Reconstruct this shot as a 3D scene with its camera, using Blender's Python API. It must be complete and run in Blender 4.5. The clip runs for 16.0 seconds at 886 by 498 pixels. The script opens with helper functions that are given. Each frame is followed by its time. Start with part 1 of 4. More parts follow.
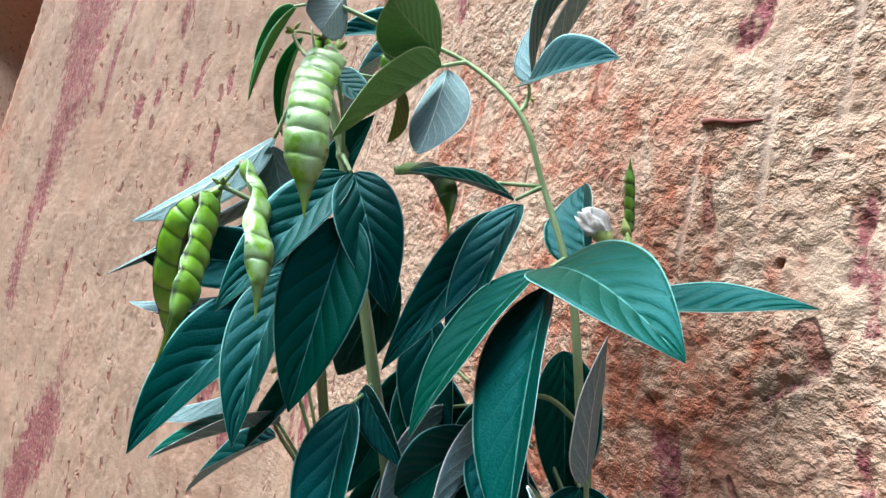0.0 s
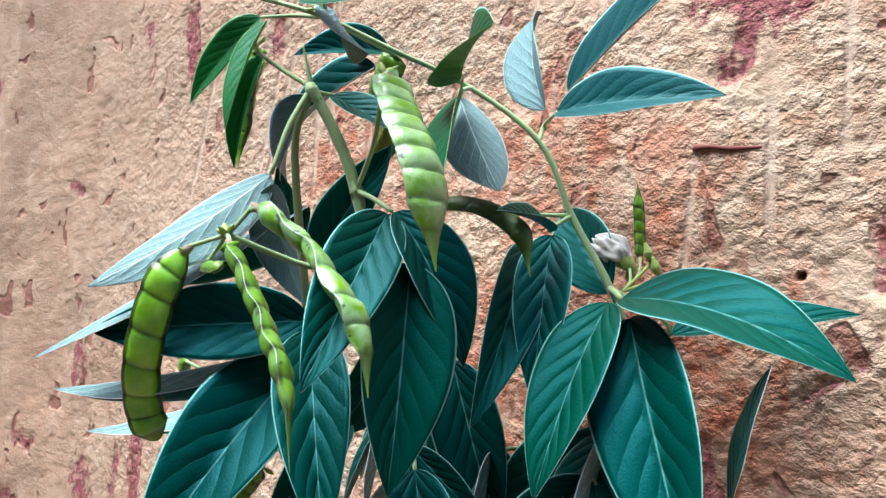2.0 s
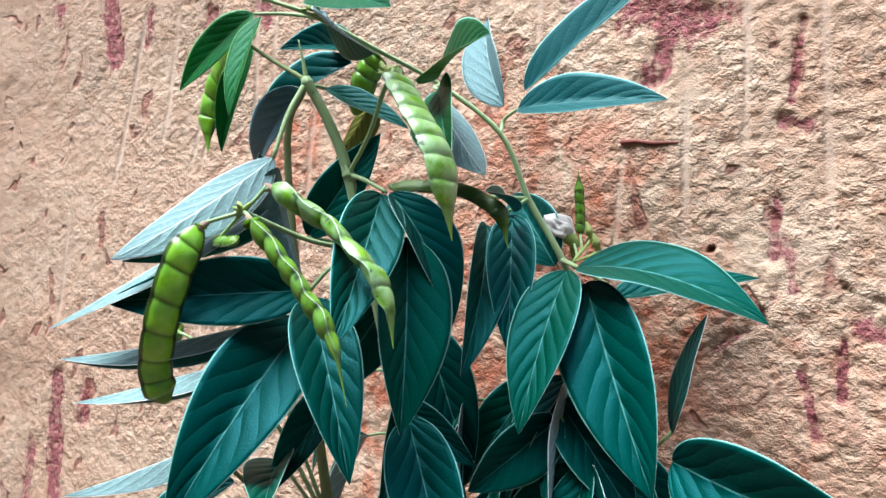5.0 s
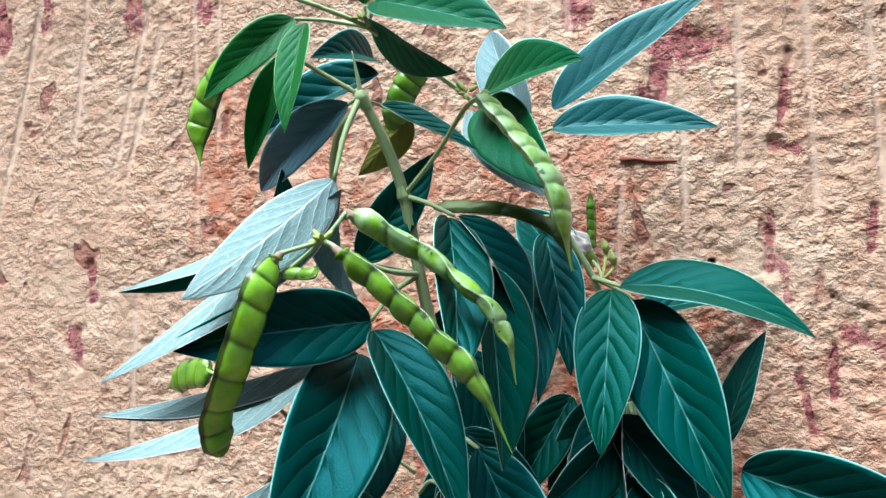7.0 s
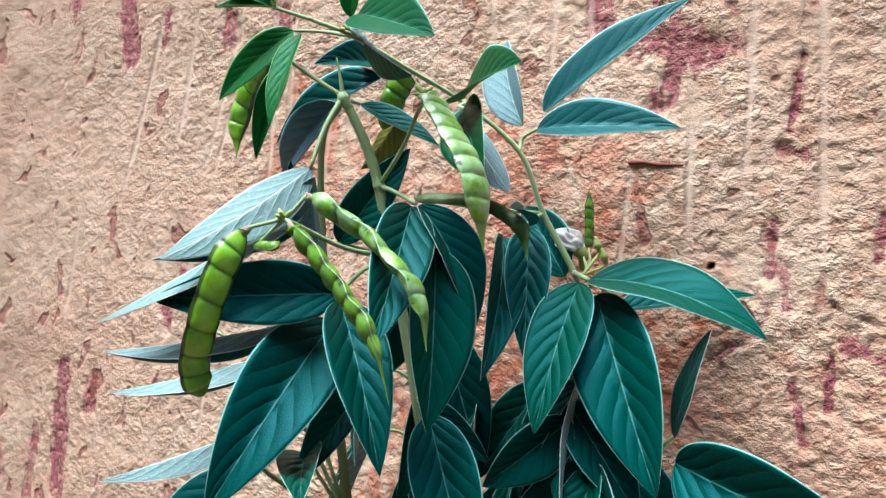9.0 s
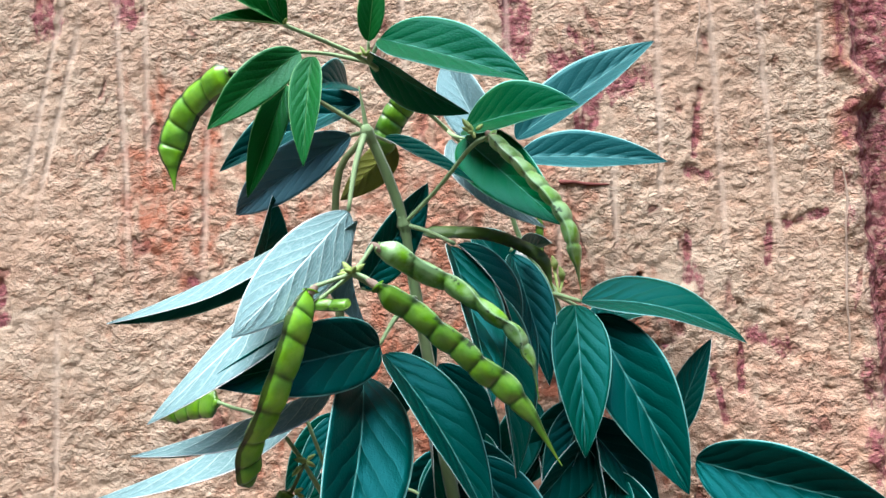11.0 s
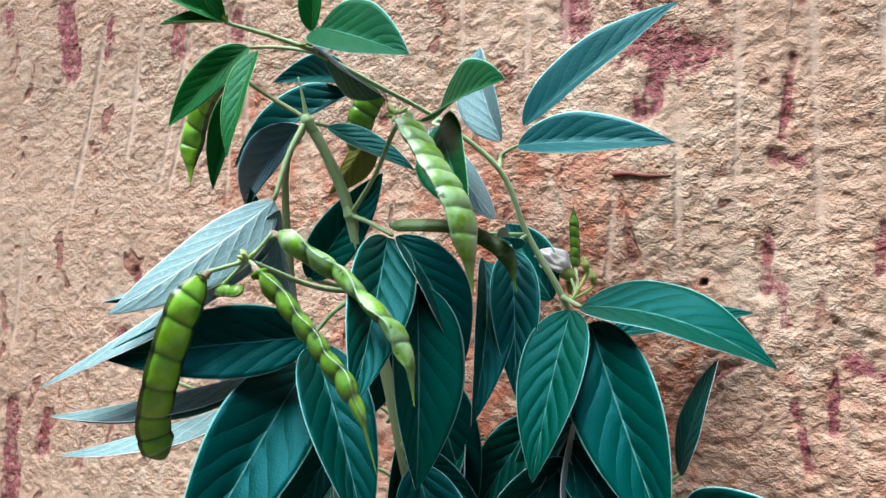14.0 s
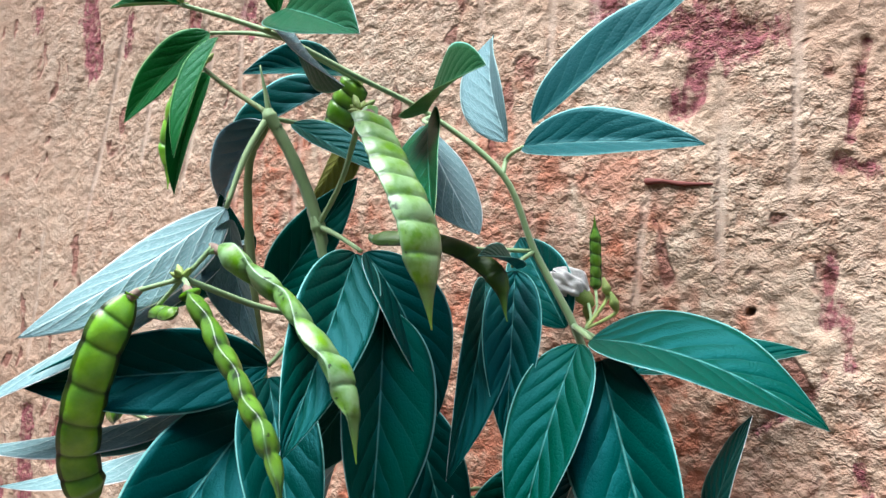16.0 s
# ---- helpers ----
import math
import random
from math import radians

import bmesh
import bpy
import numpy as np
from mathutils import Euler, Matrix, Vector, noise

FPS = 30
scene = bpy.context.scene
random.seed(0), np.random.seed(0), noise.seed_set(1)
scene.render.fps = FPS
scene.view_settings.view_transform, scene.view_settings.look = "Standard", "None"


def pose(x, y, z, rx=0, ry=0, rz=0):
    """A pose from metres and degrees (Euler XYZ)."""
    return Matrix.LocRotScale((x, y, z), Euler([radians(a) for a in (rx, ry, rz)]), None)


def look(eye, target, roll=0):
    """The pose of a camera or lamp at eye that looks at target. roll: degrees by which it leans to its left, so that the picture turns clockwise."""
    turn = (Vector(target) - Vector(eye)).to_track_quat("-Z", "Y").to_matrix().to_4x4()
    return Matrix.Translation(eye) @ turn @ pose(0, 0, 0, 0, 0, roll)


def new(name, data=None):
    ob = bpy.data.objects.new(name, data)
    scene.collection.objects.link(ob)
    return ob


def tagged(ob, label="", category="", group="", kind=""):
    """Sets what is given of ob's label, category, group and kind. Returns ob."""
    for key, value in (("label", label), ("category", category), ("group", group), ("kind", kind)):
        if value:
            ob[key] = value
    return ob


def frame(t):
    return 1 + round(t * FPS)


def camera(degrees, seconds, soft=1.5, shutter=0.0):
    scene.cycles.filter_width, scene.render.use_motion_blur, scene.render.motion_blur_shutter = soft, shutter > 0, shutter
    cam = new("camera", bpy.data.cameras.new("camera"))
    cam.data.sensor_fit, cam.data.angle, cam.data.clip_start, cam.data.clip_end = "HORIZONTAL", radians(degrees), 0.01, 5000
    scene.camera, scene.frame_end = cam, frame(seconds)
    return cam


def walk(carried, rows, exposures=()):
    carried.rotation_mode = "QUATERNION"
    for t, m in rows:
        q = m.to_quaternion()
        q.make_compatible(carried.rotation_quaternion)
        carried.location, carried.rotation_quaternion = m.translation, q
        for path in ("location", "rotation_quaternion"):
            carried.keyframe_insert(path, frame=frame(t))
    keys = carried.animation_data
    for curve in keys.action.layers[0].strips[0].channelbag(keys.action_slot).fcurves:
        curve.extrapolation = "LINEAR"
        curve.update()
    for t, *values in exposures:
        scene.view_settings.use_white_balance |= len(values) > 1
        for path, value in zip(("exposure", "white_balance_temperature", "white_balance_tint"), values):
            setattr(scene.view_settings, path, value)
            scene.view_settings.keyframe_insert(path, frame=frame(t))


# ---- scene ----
cam = camera(61.7, 16.0)
PATH = [
    (0, (0.29, -0.199, 1.259), (-1.498, 0.697, 1.234), 0.8),
    (0.5, (0.265, -0.226, 1.265), (-1.411, 0.866, 1.25), -0.8),
    (1, (0.247, -0.249, 1.267), (-1.287, 1.034, 1.238), -1.8),
    (1.5, (0.22, -0.269, 1.272), (-1.173, 1.165, 1.255), -2.5),
    (2, (0.204, -0.278, 1.273), (-1.084, 1.252, 1.243), -3.2),
    (2.5, (0.197, -0.286, 1.271), (-1.083, 1.251, 1.236), -3.7),
    (3, (0.199, -0.286, 1.267), (-1.051, 1.274, 1.226), -3.5),
    (3.5, (0.219, -0.295, 1.268), (-1.068, 1.235, 1.231), -4.5),
    (3.7, (0.227, -0.303, 1.268), (-1.045, 1.239, 1.207), -4.3),
    (5.8, (0.149, -0.344, 1.277), (-0.619, 1.501, 1.197), -3.3),
    (6, (0.138, -0.349, 1.282), (-0.573, 1.518, 1.179), -3.3),
    (6.5, (0.114, -0.352, 1.285), (-0.45, 1.563, 1.17), -3.5),
    (7, (0.107, -0.355, 1.287), (-0.425, 1.569, 1.161), -3.5),
    (7.5, (0.116, -0.357, 1.287), (-0.506, 1.539, 1.159), -3.8),
    (8, (0.144, -0.352, 1.286), (-0.606, 1.498, 1.166), -3.2),
    (8.5, (0.183, -0.349, 1.275), (-0.792, 1.395, 1.185), -2.0),
    (8.7, (0.192, -0.35, 1.274), (-0.793, 1.389, 1.201), -1.4),
    (10.8, (0.055, -0.38, 1.303), (-0.089, 1.608, 1.135), -2.9),
    (11, (0.051, -0.38, 1.304), (-0.03, 1.611, 1.129), -3.1),
    (11.5, (0.047, -0.377, 1.304), (0.02, 1.615, 1.132), -3.7),
    (12, (0.048, -0.375, 1.304), (0.031, 1.615, 1.107), -3.7),
    (12.5, (0.067, -0.365, 1.303), (-0.048, 1.622, 1.105), -3.8),
    (13, (0.093, -0.355, 1.3), (-0.248, 1.61, 1.139), -3.9),
    (13.2, (0.107, -0.35, 1.3), (-0.343, 1.591, 1.134), -3.8),
    (13.5, (0.129, -0.341, 1.291), (-0.468, 1.563, 1.157), -3.5),
    (14, (0.169, -0.335, 1.289), (-0.687, 1.47, 1.191), -3.4),
    (14.5, (0.193, -0.332, 1.286), (-0.839, 1.377, 1.165), -3.5),
    (15, (0.168, -0.319, 1.29), (-0.796, 1.428, 1.157), -2.8),
    (15.5, (0.146, -0.311, 1.297), (-0.67, 1.512, 1.201), -3.5),
    (16, (0.177, -0.285, 1.29), (-0.857, 1.425, 1.214), -2.5),
]
walk(cam, [(t, look(eye, target, roll)) for t, eye, target, roll in PATH], exposures=[(0, 1.68, 5900, 6), (7, 1.64, 5900, 6), (11, 1.54, 5900, 6), (12.5, 1.48, 5900, 6), (14.5, 1.46, 5900, 6), (16, 1.52, 5900, 6)])


# ---- light ----
world = bpy.data.worlds.new("world")
scene.world = world
world.use_nodes = True
wn, wl = world.node_tree.nodes, world.node_tree.links
wn.clear()
sky = wn.new("ShaderNodeTexSky")
sky.sky_type = "NISHITA"
sky.sun_disc = False
sky.sun_elevation, sky.sun_rotation = radians(75), radians(210)
sky.air_density, sky.dust_density, sky.ozone_density = 1.0, 4.0, 1.0
bg = wn.new("ShaderNodeBackground")
bg.inputs["Strength"].default_value = 0.10
wout = wn.new("ShaderNodeOutputWorld")
wl.new(sky.outputs[0], bg.inputs[0])
wl.new(bg.outputs[0], wout.inputs[0])
sun = new("sun", bpy.data.lights.new("sun", "SUN"))
sun.data.energy, sun.data.angle, sun.data.color = 3.0, radians(45), (1.0, 0.98, 0.95)
sun.matrix_world = look((-0.6, -1.05, 4.5), (0, 0, 0))


# ---- materials ----
def material(name):
    m = bpy.data.materials.new(name)
    m.use_nodes = True
    n, l = m.node_tree.nodes, m.node_tree.links
    return m, n, l, n["Principled BSDF"]


def node(n, kind, **values):
    made = n.new(kind)
    for key, value in values.items():
        made.inputs[key].default_value = value
    return made


def math_node(n, l, op, a, b=None, clamp=False):
    made = n.new("ShaderNodeMath")
    made.operation, made.use_clamp = op, clamp
    for i, v in enumerate((a, b)):
        if v is None:
            continue
        if isinstance(v, (int, float)):
            made.inputs[i].default_value = v
        else:
            l.new(v, made.inputs[i])
    return made.outputs[0]


def ramp(n, l, fac, stops):
    made = n.new("ShaderNodeValToRGB")
    el = made.color_ramp.elements
    while len(el) < len(stops):
        el.new(0.5)
    for e, (p, c) in zip(el, stops):
        e.position, e.color = p, (*c, 1) if len(c) == 3 else c
    l.new(fac, made.inputs[0])
    return made.outputs[0]


def mix(n, l, fac, a, b, blend="MIX"):
    made = n.new("ShaderNodeMix")
    made.data_type, made.blend_type = "RGBA", blend
    for sock, v in ((made.inputs[0], fac), (made.inputs[6], a), (made.inputs[7], b)):
        if isinstance(v, (int, float)):
            sock.default_value = v
        elif isinstance(v, tuple):
            sock.default_value = (*v, 1)
        else:
            l.new(v, sock)
    return made.outputs[2]


def noise_node(n, l, vec, scale, detail=4.0, rough=0.55, distortion=0.0):
    made = node(n, "ShaderNodeTexNoise", Scale=scale, Detail=detail, Roughness=rough, Distortion=distortion)
    if vec is not None:
        l.new(vec, made.inputs["Vector"])
    return made.outputs[0]


def bump(n, l, height, strength, distance, shader, before=None):
    made = node(n, "ShaderNodeBump", Strength=strength, Distance=distance)
    l.new(height, made.inputs["Height"])
    if before is not None:
        l.new(before, made.inputs["Normal"])
    l.new(made.outputs[0], shader.inputs["Normal"])
    return made.outputs[0]


def leaf_material(name, base, dark, vein, rough, vein_amount, relief, gloss, bloom, other=None, side_amount=0.4, ladder=0.0, lets_through=0.045):
    """Leaf blade: u runs from base to tip, v from edge to edge; midrib, arched side veins and fine net."""
    m, n, l, p = material(name)
    uv = n.new("ShaderNodeUVMap")
    uv.uv_map = "blade"
    sep = n.new("ShaderNodeSeparateXYZ")
    l.new(uv.outputs[0], sep.inputs[0])
    u, v = sep.outputs[0], sep.outputs[1]
    av = math_node(n, l, "ABSOLUTE", math_node(n, l, "MULTIPLY", math_node(n, l, "SUBTRACT", v, 0.5), 2.0))
    info = n.new("ShaderNodeObjectInfo")
    coord = n.new("ShaderNodeTexCoord")
    wob = math_node(n, l, "MULTIPLY", math_node(n, l, "SUBTRACT", noise_node(n, l, coord.outputs["Object"], 55.0, 3.0), 0.5), 0.10)
    # side veins rise towards the tip with distance from the midrib
    rise = math_node(n, l, "MULTIPLY", math_node(n, l, "POWER", av, 0.85), 0.33)
    along = math_node(n, l, "ADD", math_node(n, l, "SUBTRACT", u, rise), wob)
    saw = math_node(n, l, "FRACT", math_node(n, l, "MULTIPLY", along, 7.5))
    tri = math_node(n, l, "ABSOLUTE", math_node(n, l, "SUBTRACT", saw, 0.5))
    side = math_node(n, l, "SUBTRACT", 1.0, math_node(n, l, "MULTIPLY", tri, 20.0), clamp=True)
    rib = math_node(n, l, "SUBTRACT", 1.0, math_node(n, l, "MULTIPLY", av, 32.0), clamp=True)
    fade = math_node(n, l, "SUBTRACT", 1.0, math_node(n, l, "MULTIPLY", av, 0.75), clamp=True)
    veins = math_node(n, l, "MAXIMUM", math_node(n, l, "MULTIPLY", side, math_node(n, l, "MULTIPLY", fade, side_amount)), math_node(n, l, "MULTIPLY", rib, 1.5))
    net = n.new("ShaderNodeTexVoronoi")
    net.feature = "DISTANCE_TO_EDGE"
    net.inputs["Scale"].default_value = 700.0
    l.new(coord.outputs["Object"], net.inputs["Vector"])
    # rungs between the side veins
    comb = n.new("ShaderNodeCombineXYZ")
    l.new(math_node(n, l, "MULTIPLY", along, 20.0), comb.inputs[0])
    l.new(math_node(n, l, "MULTIPLY", v, 17.0), comb.inputs[1])
    l.new(math_node(n, l, "MULTIPLY", info.outputs["Random"], 9.0), comb.inputs[2])
    rung = n.new("ShaderNodeTexVoronoi")
    rung.feature = "DISTANCE_TO_EDGE"
    rung.inputs["Scale"].default_value = 1.0
    l.new(comb.outputs[0], rung.inputs["Vector"])
    rungs = math_node(n, l, "SUBTRACT", 1.0, math_node(n, l, "MULTIPLY", rung.outputs["Distance"], 9.0), clamp=True)
    if ladder:
        veins = math_node(n, l, "MAXIMUM", veins, math_node(n, l, "MULTIPLY", rungs, ladder))
    cell = math_node(n, l, "MULTIPLY", net.outputs["Distance"], 5.0, clamp=True)
    blotch = noise_node(n, l, coord.outputs["Object"], 60.0, 3.0)
    shade = math_node(n, l, "ADD", math_node(n, l, "MULTIPLY", blotch, 0.8), math_node(n, l, "MULTIPLY", info.outputs["Random"], 0.5), clamp=True)
    col = mix(n, l, shade, dark, base)
    if other:
        col = mix(n, l, ramp(n, l, math_node(n, l, "FRACT", math_node(n, l, "MULTIPLY", info.outputs["Random"], 7.0)), [(0.35, (0, 0, 0)), (1.0, (0.9, 0.9, 0.9))]), col, other)
    col = mix(n, l, math_node(n, l, "MULTIPLY", veins, vein_amount, clamp=True), col, vein)
    rim = math_node(n, l, "MULTIPLY", math_node(n, l, "SUBTRACT", av, 0.958), 50.0, clamp=True)
    col = mix(n, l, math_node(n, l, "MULTIPLY", rim, 0.85), col, tuple(min(0.85, c * 1.3 + 0.06) for c in vein))
    l.new(col, p.inputs["Base Color"])
    p.inputs["Roughness"].default_value = rough
    p.inputs["Specular IOR Level"].default_value = gloss
    # the bluish wax on the blade tints what it reflects
    p.inputs["Specular Tint"].default_value = (*bloom, 1)
    # blade swells between the veins
    groove = math_node(n, l, "SUBTRACT", 1.0, math_node(n, l, "MULTIPLY", tri, 2.0))
    swell = math_node(n, l, "MULTIPLY", math_node(n, l, "MULTIPLY", math_node(n, l, "MULTIPLY", groove, groove), fade), relief)
    ripple = math_node(n, l, "MULTIPLY", noise_node(n, l, comb.outputs[0], 1.6, 3.0), 0.12 * abs(relief))
    h = math_node(n, l, "SUBTRACT", math_node(n, l, "SUBTRACT", math_node(n, l, "ADD", ripple, math_node(n, l, "MULTIPLY", cell, 0.04)), math_node(n, l, "MULTIPLY", rungs, 0.03 if relief > 0 else -0.15)), math_node(n, l, "ADD", swell, math_node(n, l, "MULTIPLY", rib, 0.2)))
    bump(n, l, h, 0.9, 0.0009, p)
    # light that passes through the blade
    tr = n.new("ShaderNodeBsdfTranslucent")
    l.new(mix(n, l, 0.35, col, (0.06, 0.26, 0.02)), tr.inputs[0])
    ms = n.new("ShaderNodeMixShader")
    ms.inputs[0].default_value = lets_through
    l.new(p.outputs[0], ms.inputs[1])
    l.new(tr.outputs[0], ms.inputs[2])
    l.new(ms.outputs[0], n["Material Output"].inputs[0])
    return m


WAX = (0.10, 0.76, 0.96)
LEAF_TOP = leaf_material("leaf_upper", (0.001, 0.050, 0.041), (0.0004, 0.020, 0.0165), (0.13, 0.36, 0.33), 0.46, 0.46, 0.60, 0.30, WAX, (0.001, 0.052, 0.025), 0.22)
LEAF_GREEN = leaf_material("fresh_leaf_upper", (0.0010, 0.080, 0.016), (0.0004, 0.045, 0.010), (0.13, 0.38, 0.28), 0.46, 0.42, 0.30, 0.26, WAX, None, 0.2, 0.0, 0.14)
LEAF_SLATE = leaf_material("slate_leaf_upper", (0.040, 0.105, 0.135), (0.022, 0.070, 0.095), (0.14, 0.30, 0.34), 0.5, 0.4, 0.8, 0.3, (0.5, 0.8, 0.95), None, 0.4)
LEAF_UNDER = leaf_material("leaf_underside", (0.155, 0.265, 0.275), (0.125, 0.225, 0.235), (0.62, 0.76, 0.75), 0.7, 0.95, -0.5, 0.2, (1, 1, 1), None, 1.0, 0.16)
# lighter copy of the leaf top with sky glare put into its colour
LEAF_MID = leaf_material("leaf_upper_skylit", (0.006, 0.066, 0.070), (0.003, 0.040, 0.044), (0.24, 0.5, 0.48), 0.42, 0.42, 0.25, 0.4, (0.3, 0.88, 0.95), None, 0.35)
LEAF_PALE = leaf_material("leaf_underside_dull", (0.15, 0.26, 0.28), (0.11, 0.20, 0.22), (0.36, 0.52, 0.53), 0.7, 0.7, -0.6, 0.15, (1, 1, 1), None, 0.6, 0.2)
YOUNG_TOP = leaf_material("young_leaf_upper", (0.010, 0.13, 0.018), (0.005, 0.08, 0.012), (0.22, 0.46, 0.17), 0.42, 0.45, 0.2, 0.35, (0.3, 0.9, 0.7), None, 0.25, 0.0, 0.18)
YOUNG_UNDER = leaf_material("young_leaf_underside", (0.16, 0.40, 0.09), (0.11, 0.31, 0.07), (0.38, 0.58, 0.26), 0.6, 0.6, -0.8, 0.3, (1, 1, 1), None, 0.5, 0.2, 0.35)
OLIVE = leaf_material("olive_leaf", (0.16, 0.18, 0.02), (0.10, 0.11, 0.015), (0.26, 0.27, 0.06), 0.55, 0.6, -0.8, 0.3, (1, 1, 1))


def organic_material(name, a, b, scale, rough, stretch=(1, 1, 1), relief=0.0004, sheen=0.0, spots=None):
    m, n, l, p = material(name)
    coord = n.new("ShaderNodeTexCoord")
    mp = n.new("ShaderNodeMapping")
    mp.inputs["Scale"].default_value = stretch
    l.new(coord.outputs["Object"], mp.inputs[0])
    f = noise_node(n, l, mp.outputs[0], scale, 5.0)
    fine = noise_node(n, l, mp.outputs[0], scale * 9, 3.0)
    col = mix(n, l, ramp(n, l, f, [(0.3, (0, 0, 0)), (0.7, (1, 1, 1))]), a, b)
    col = mix(n, l, math_node(n, l, "MULTIPLY", fine, 0.3), col, tuple(c * 0.6 for c in a))
    if spots:
        s = noise_node(n, l, mp.outputs[0], 240.0, 2.0)
        col = mix(n, l, ramp(n, l, s, [(0.66, (0, 0, 0)), (0.72, (1, 1, 1))]), col, spots)
    l.new(col, p.inputs["Base Color"])
    p.inputs["Roughness"].default_value = rough
    p.inputs["Sheen Weight"].default_value = sheen
    bump(n, l, fine, 0.5, relief, p)
    return m


STEM = organic_material("green_stem", (0.19, 0.31, 0.13), (0.33, 0.46, 0.22), 60, 0.6, (1, 1, 0.15), 0.0004, 0.2)
TWIG = organic_material("brown_stem", (0.12, 0.18, 0.07), (0.24, 0.29, 0.12), 60, 0.7, (1, 1, 0.15))
BUD = organic_material("bud_green", (0.22, 0.33, 0.07), (0.38, 0.45, 0.14), 150, 0.6)
PETAL = organic_material("white_petal", (0.82, 0.80, 0.78), (0.90, 0.89, 0.87), 120, 0.6)
DRY = organic_material("dried_calyx", (0.16, 0.11, 0.08), (0.34, 0.24, 0.19), 220, 0.8)
ROOT_PALE = organic_material("pale_root", (0.36, 0.25, 0.19), (0.48, 0.36, 0.28), 160, 0.8, (1, 1, 0.2))
ROOT = organic_material("root_wood", (0.12, 0.025, 0.02), (0.26, 0.075, 0.055), 120, 0.8, (0.2, 1, 1))

SOIL = organic_material("bare_soil", (0.10, 0.07, 0.045), (0.17, 0.12, 0.08), 5, 0.95, (1, 1, 1), 0.004)
BANK = organic_material("light_blocking_bank", (0.045, 0.055, 0.025), (0.11, 0.085, 0.05), 6, 0.9, (1, 1, 1), 0.004)


def pod_material(name, bloom, cord_colour, tone=1.0, burnt=0.0):
    """Pod skin: u runs along the pod, v round it; pale bloom on the bulges, dark speckles along the seam."""
    m, n, l, p = material(name)
    uv = n.new("ShaderNodeUVMap")
    uv.uv_map = "skin"
    sep = n.new("ShaderNodeSeparateXYZ")
    l.new(uv.outputs[0], sep.inputs[0])
    coord = n.new("ShaderNodeTexCoord")
    f = noise_node(n, l, coord.outputs["Object"], 130.0, 4.0)
    fine = noise_node(n, l, coord.outputs["Object"], 1500.0, 2.0)
    vc = n.new("ShaderNodeVertexColor")
    vc.layer_name = "bulge"
    sb = n.new("ShaderNodeSeparateColor")
    l.new(vc.outputs[0], sb.inputs[0])
    bulge, seam, end = sb.outputs[0], sb.outputs[1], sb.outputs[2]
    col = mix(n, l, ramp(n, l, f, [(0.3, (0, 0, 0)), (0.7, (1, 1, 1))]), (0.050 * tone, 0.165 * tone, 0.0015 * tone), (0.150 * tone, 0.32 * tone, 0.004 * tone))
    # whitish bloom near the furrows and over the stalk end
    wax = math_node(n, l, "MULTIPLY", ramp(n, l, noise_node(n, l, coord.outputs["Object"], 200.0, 3.0), [(0.34, (0, 0, 0)), (0.60, (1, 1, 1))]), bloom)
    col = mix(n, l, wax, col, (0.33, 0.50, 0.29))
    # furrows between the seeds darkened, crease shade put into the skin colour
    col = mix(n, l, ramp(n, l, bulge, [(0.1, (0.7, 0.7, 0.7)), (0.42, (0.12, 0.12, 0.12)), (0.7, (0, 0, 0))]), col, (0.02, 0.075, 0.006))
    # dull, finely streaked cord with dark specks and blots beside it
    cord = ramp(n, l, seam, [(0.55, (0, 0, 0)), (0.85, (1, 1, 1))])
    col = mix(n, l, math_node(n, l, "MULTIPLY", cord, 0.45), col, cord_colour)
    s = noise_node(n, l, coord.outputs["Object"], 380.0, 3.0)
    near = ramp(n, l, seam, [(0.04, (0, 0, 0)), (0.35, (1, 1, 1))])
    spot = math_node(n, l, "MULTIPLY", ramp(n, l, s, [(0.58, (0, 0, 0)), (0.64, (1, 1, 1))]), near)
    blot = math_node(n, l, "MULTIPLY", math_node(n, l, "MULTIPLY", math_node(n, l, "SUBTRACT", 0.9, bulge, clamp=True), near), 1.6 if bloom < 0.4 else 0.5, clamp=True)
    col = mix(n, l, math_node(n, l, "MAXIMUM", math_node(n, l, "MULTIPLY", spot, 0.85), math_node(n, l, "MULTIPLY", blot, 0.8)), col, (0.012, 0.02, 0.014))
    if burnt:
        # blackened strip along the edges
        edge = math_node(n, l, "ADD", seam, math_node(n, l, "MULTIPLY", math_node(n, l, "SUBTRACT", noise_node(n, l, coord.outputs["Object"], 260.0, 4.0), 0.5), 0.7))
        col = mix(n, l, math_node(n, l, "MULTIPLY", ramp(n, l, edge, [(0.12, (0, 0, 0)), (0.32, (1, 1, 1))]), burnt), col, (0.014, 0.016, 0.008))
    # the tip stays yellow-green
    col = mix(n, l, math_node(n, l, "MULTIPLY", end, 0.65), col, (0.22, 0.40, 0.03))
    l.new(col, p.inputs["Base Color"])
    p.inputs["Roughness"].default_value = 0.33 if tone > 0.5 else 0.55
    p.inputs["Subsurface Weight"].default_value = 0.0
    bump(n, l, fine, 0.3, 0.0002, p)
    return m


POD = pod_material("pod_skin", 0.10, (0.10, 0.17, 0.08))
# darker copy of the pod skin, shade among the leaves put into its tone
POD_SHADED = pod_material("shaded_pod_skin", 0.0, (0.02, 0.035, 0.01), 0.35)
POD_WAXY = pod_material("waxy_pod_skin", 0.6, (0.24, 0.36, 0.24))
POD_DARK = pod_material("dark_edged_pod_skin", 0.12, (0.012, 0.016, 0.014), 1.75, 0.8)


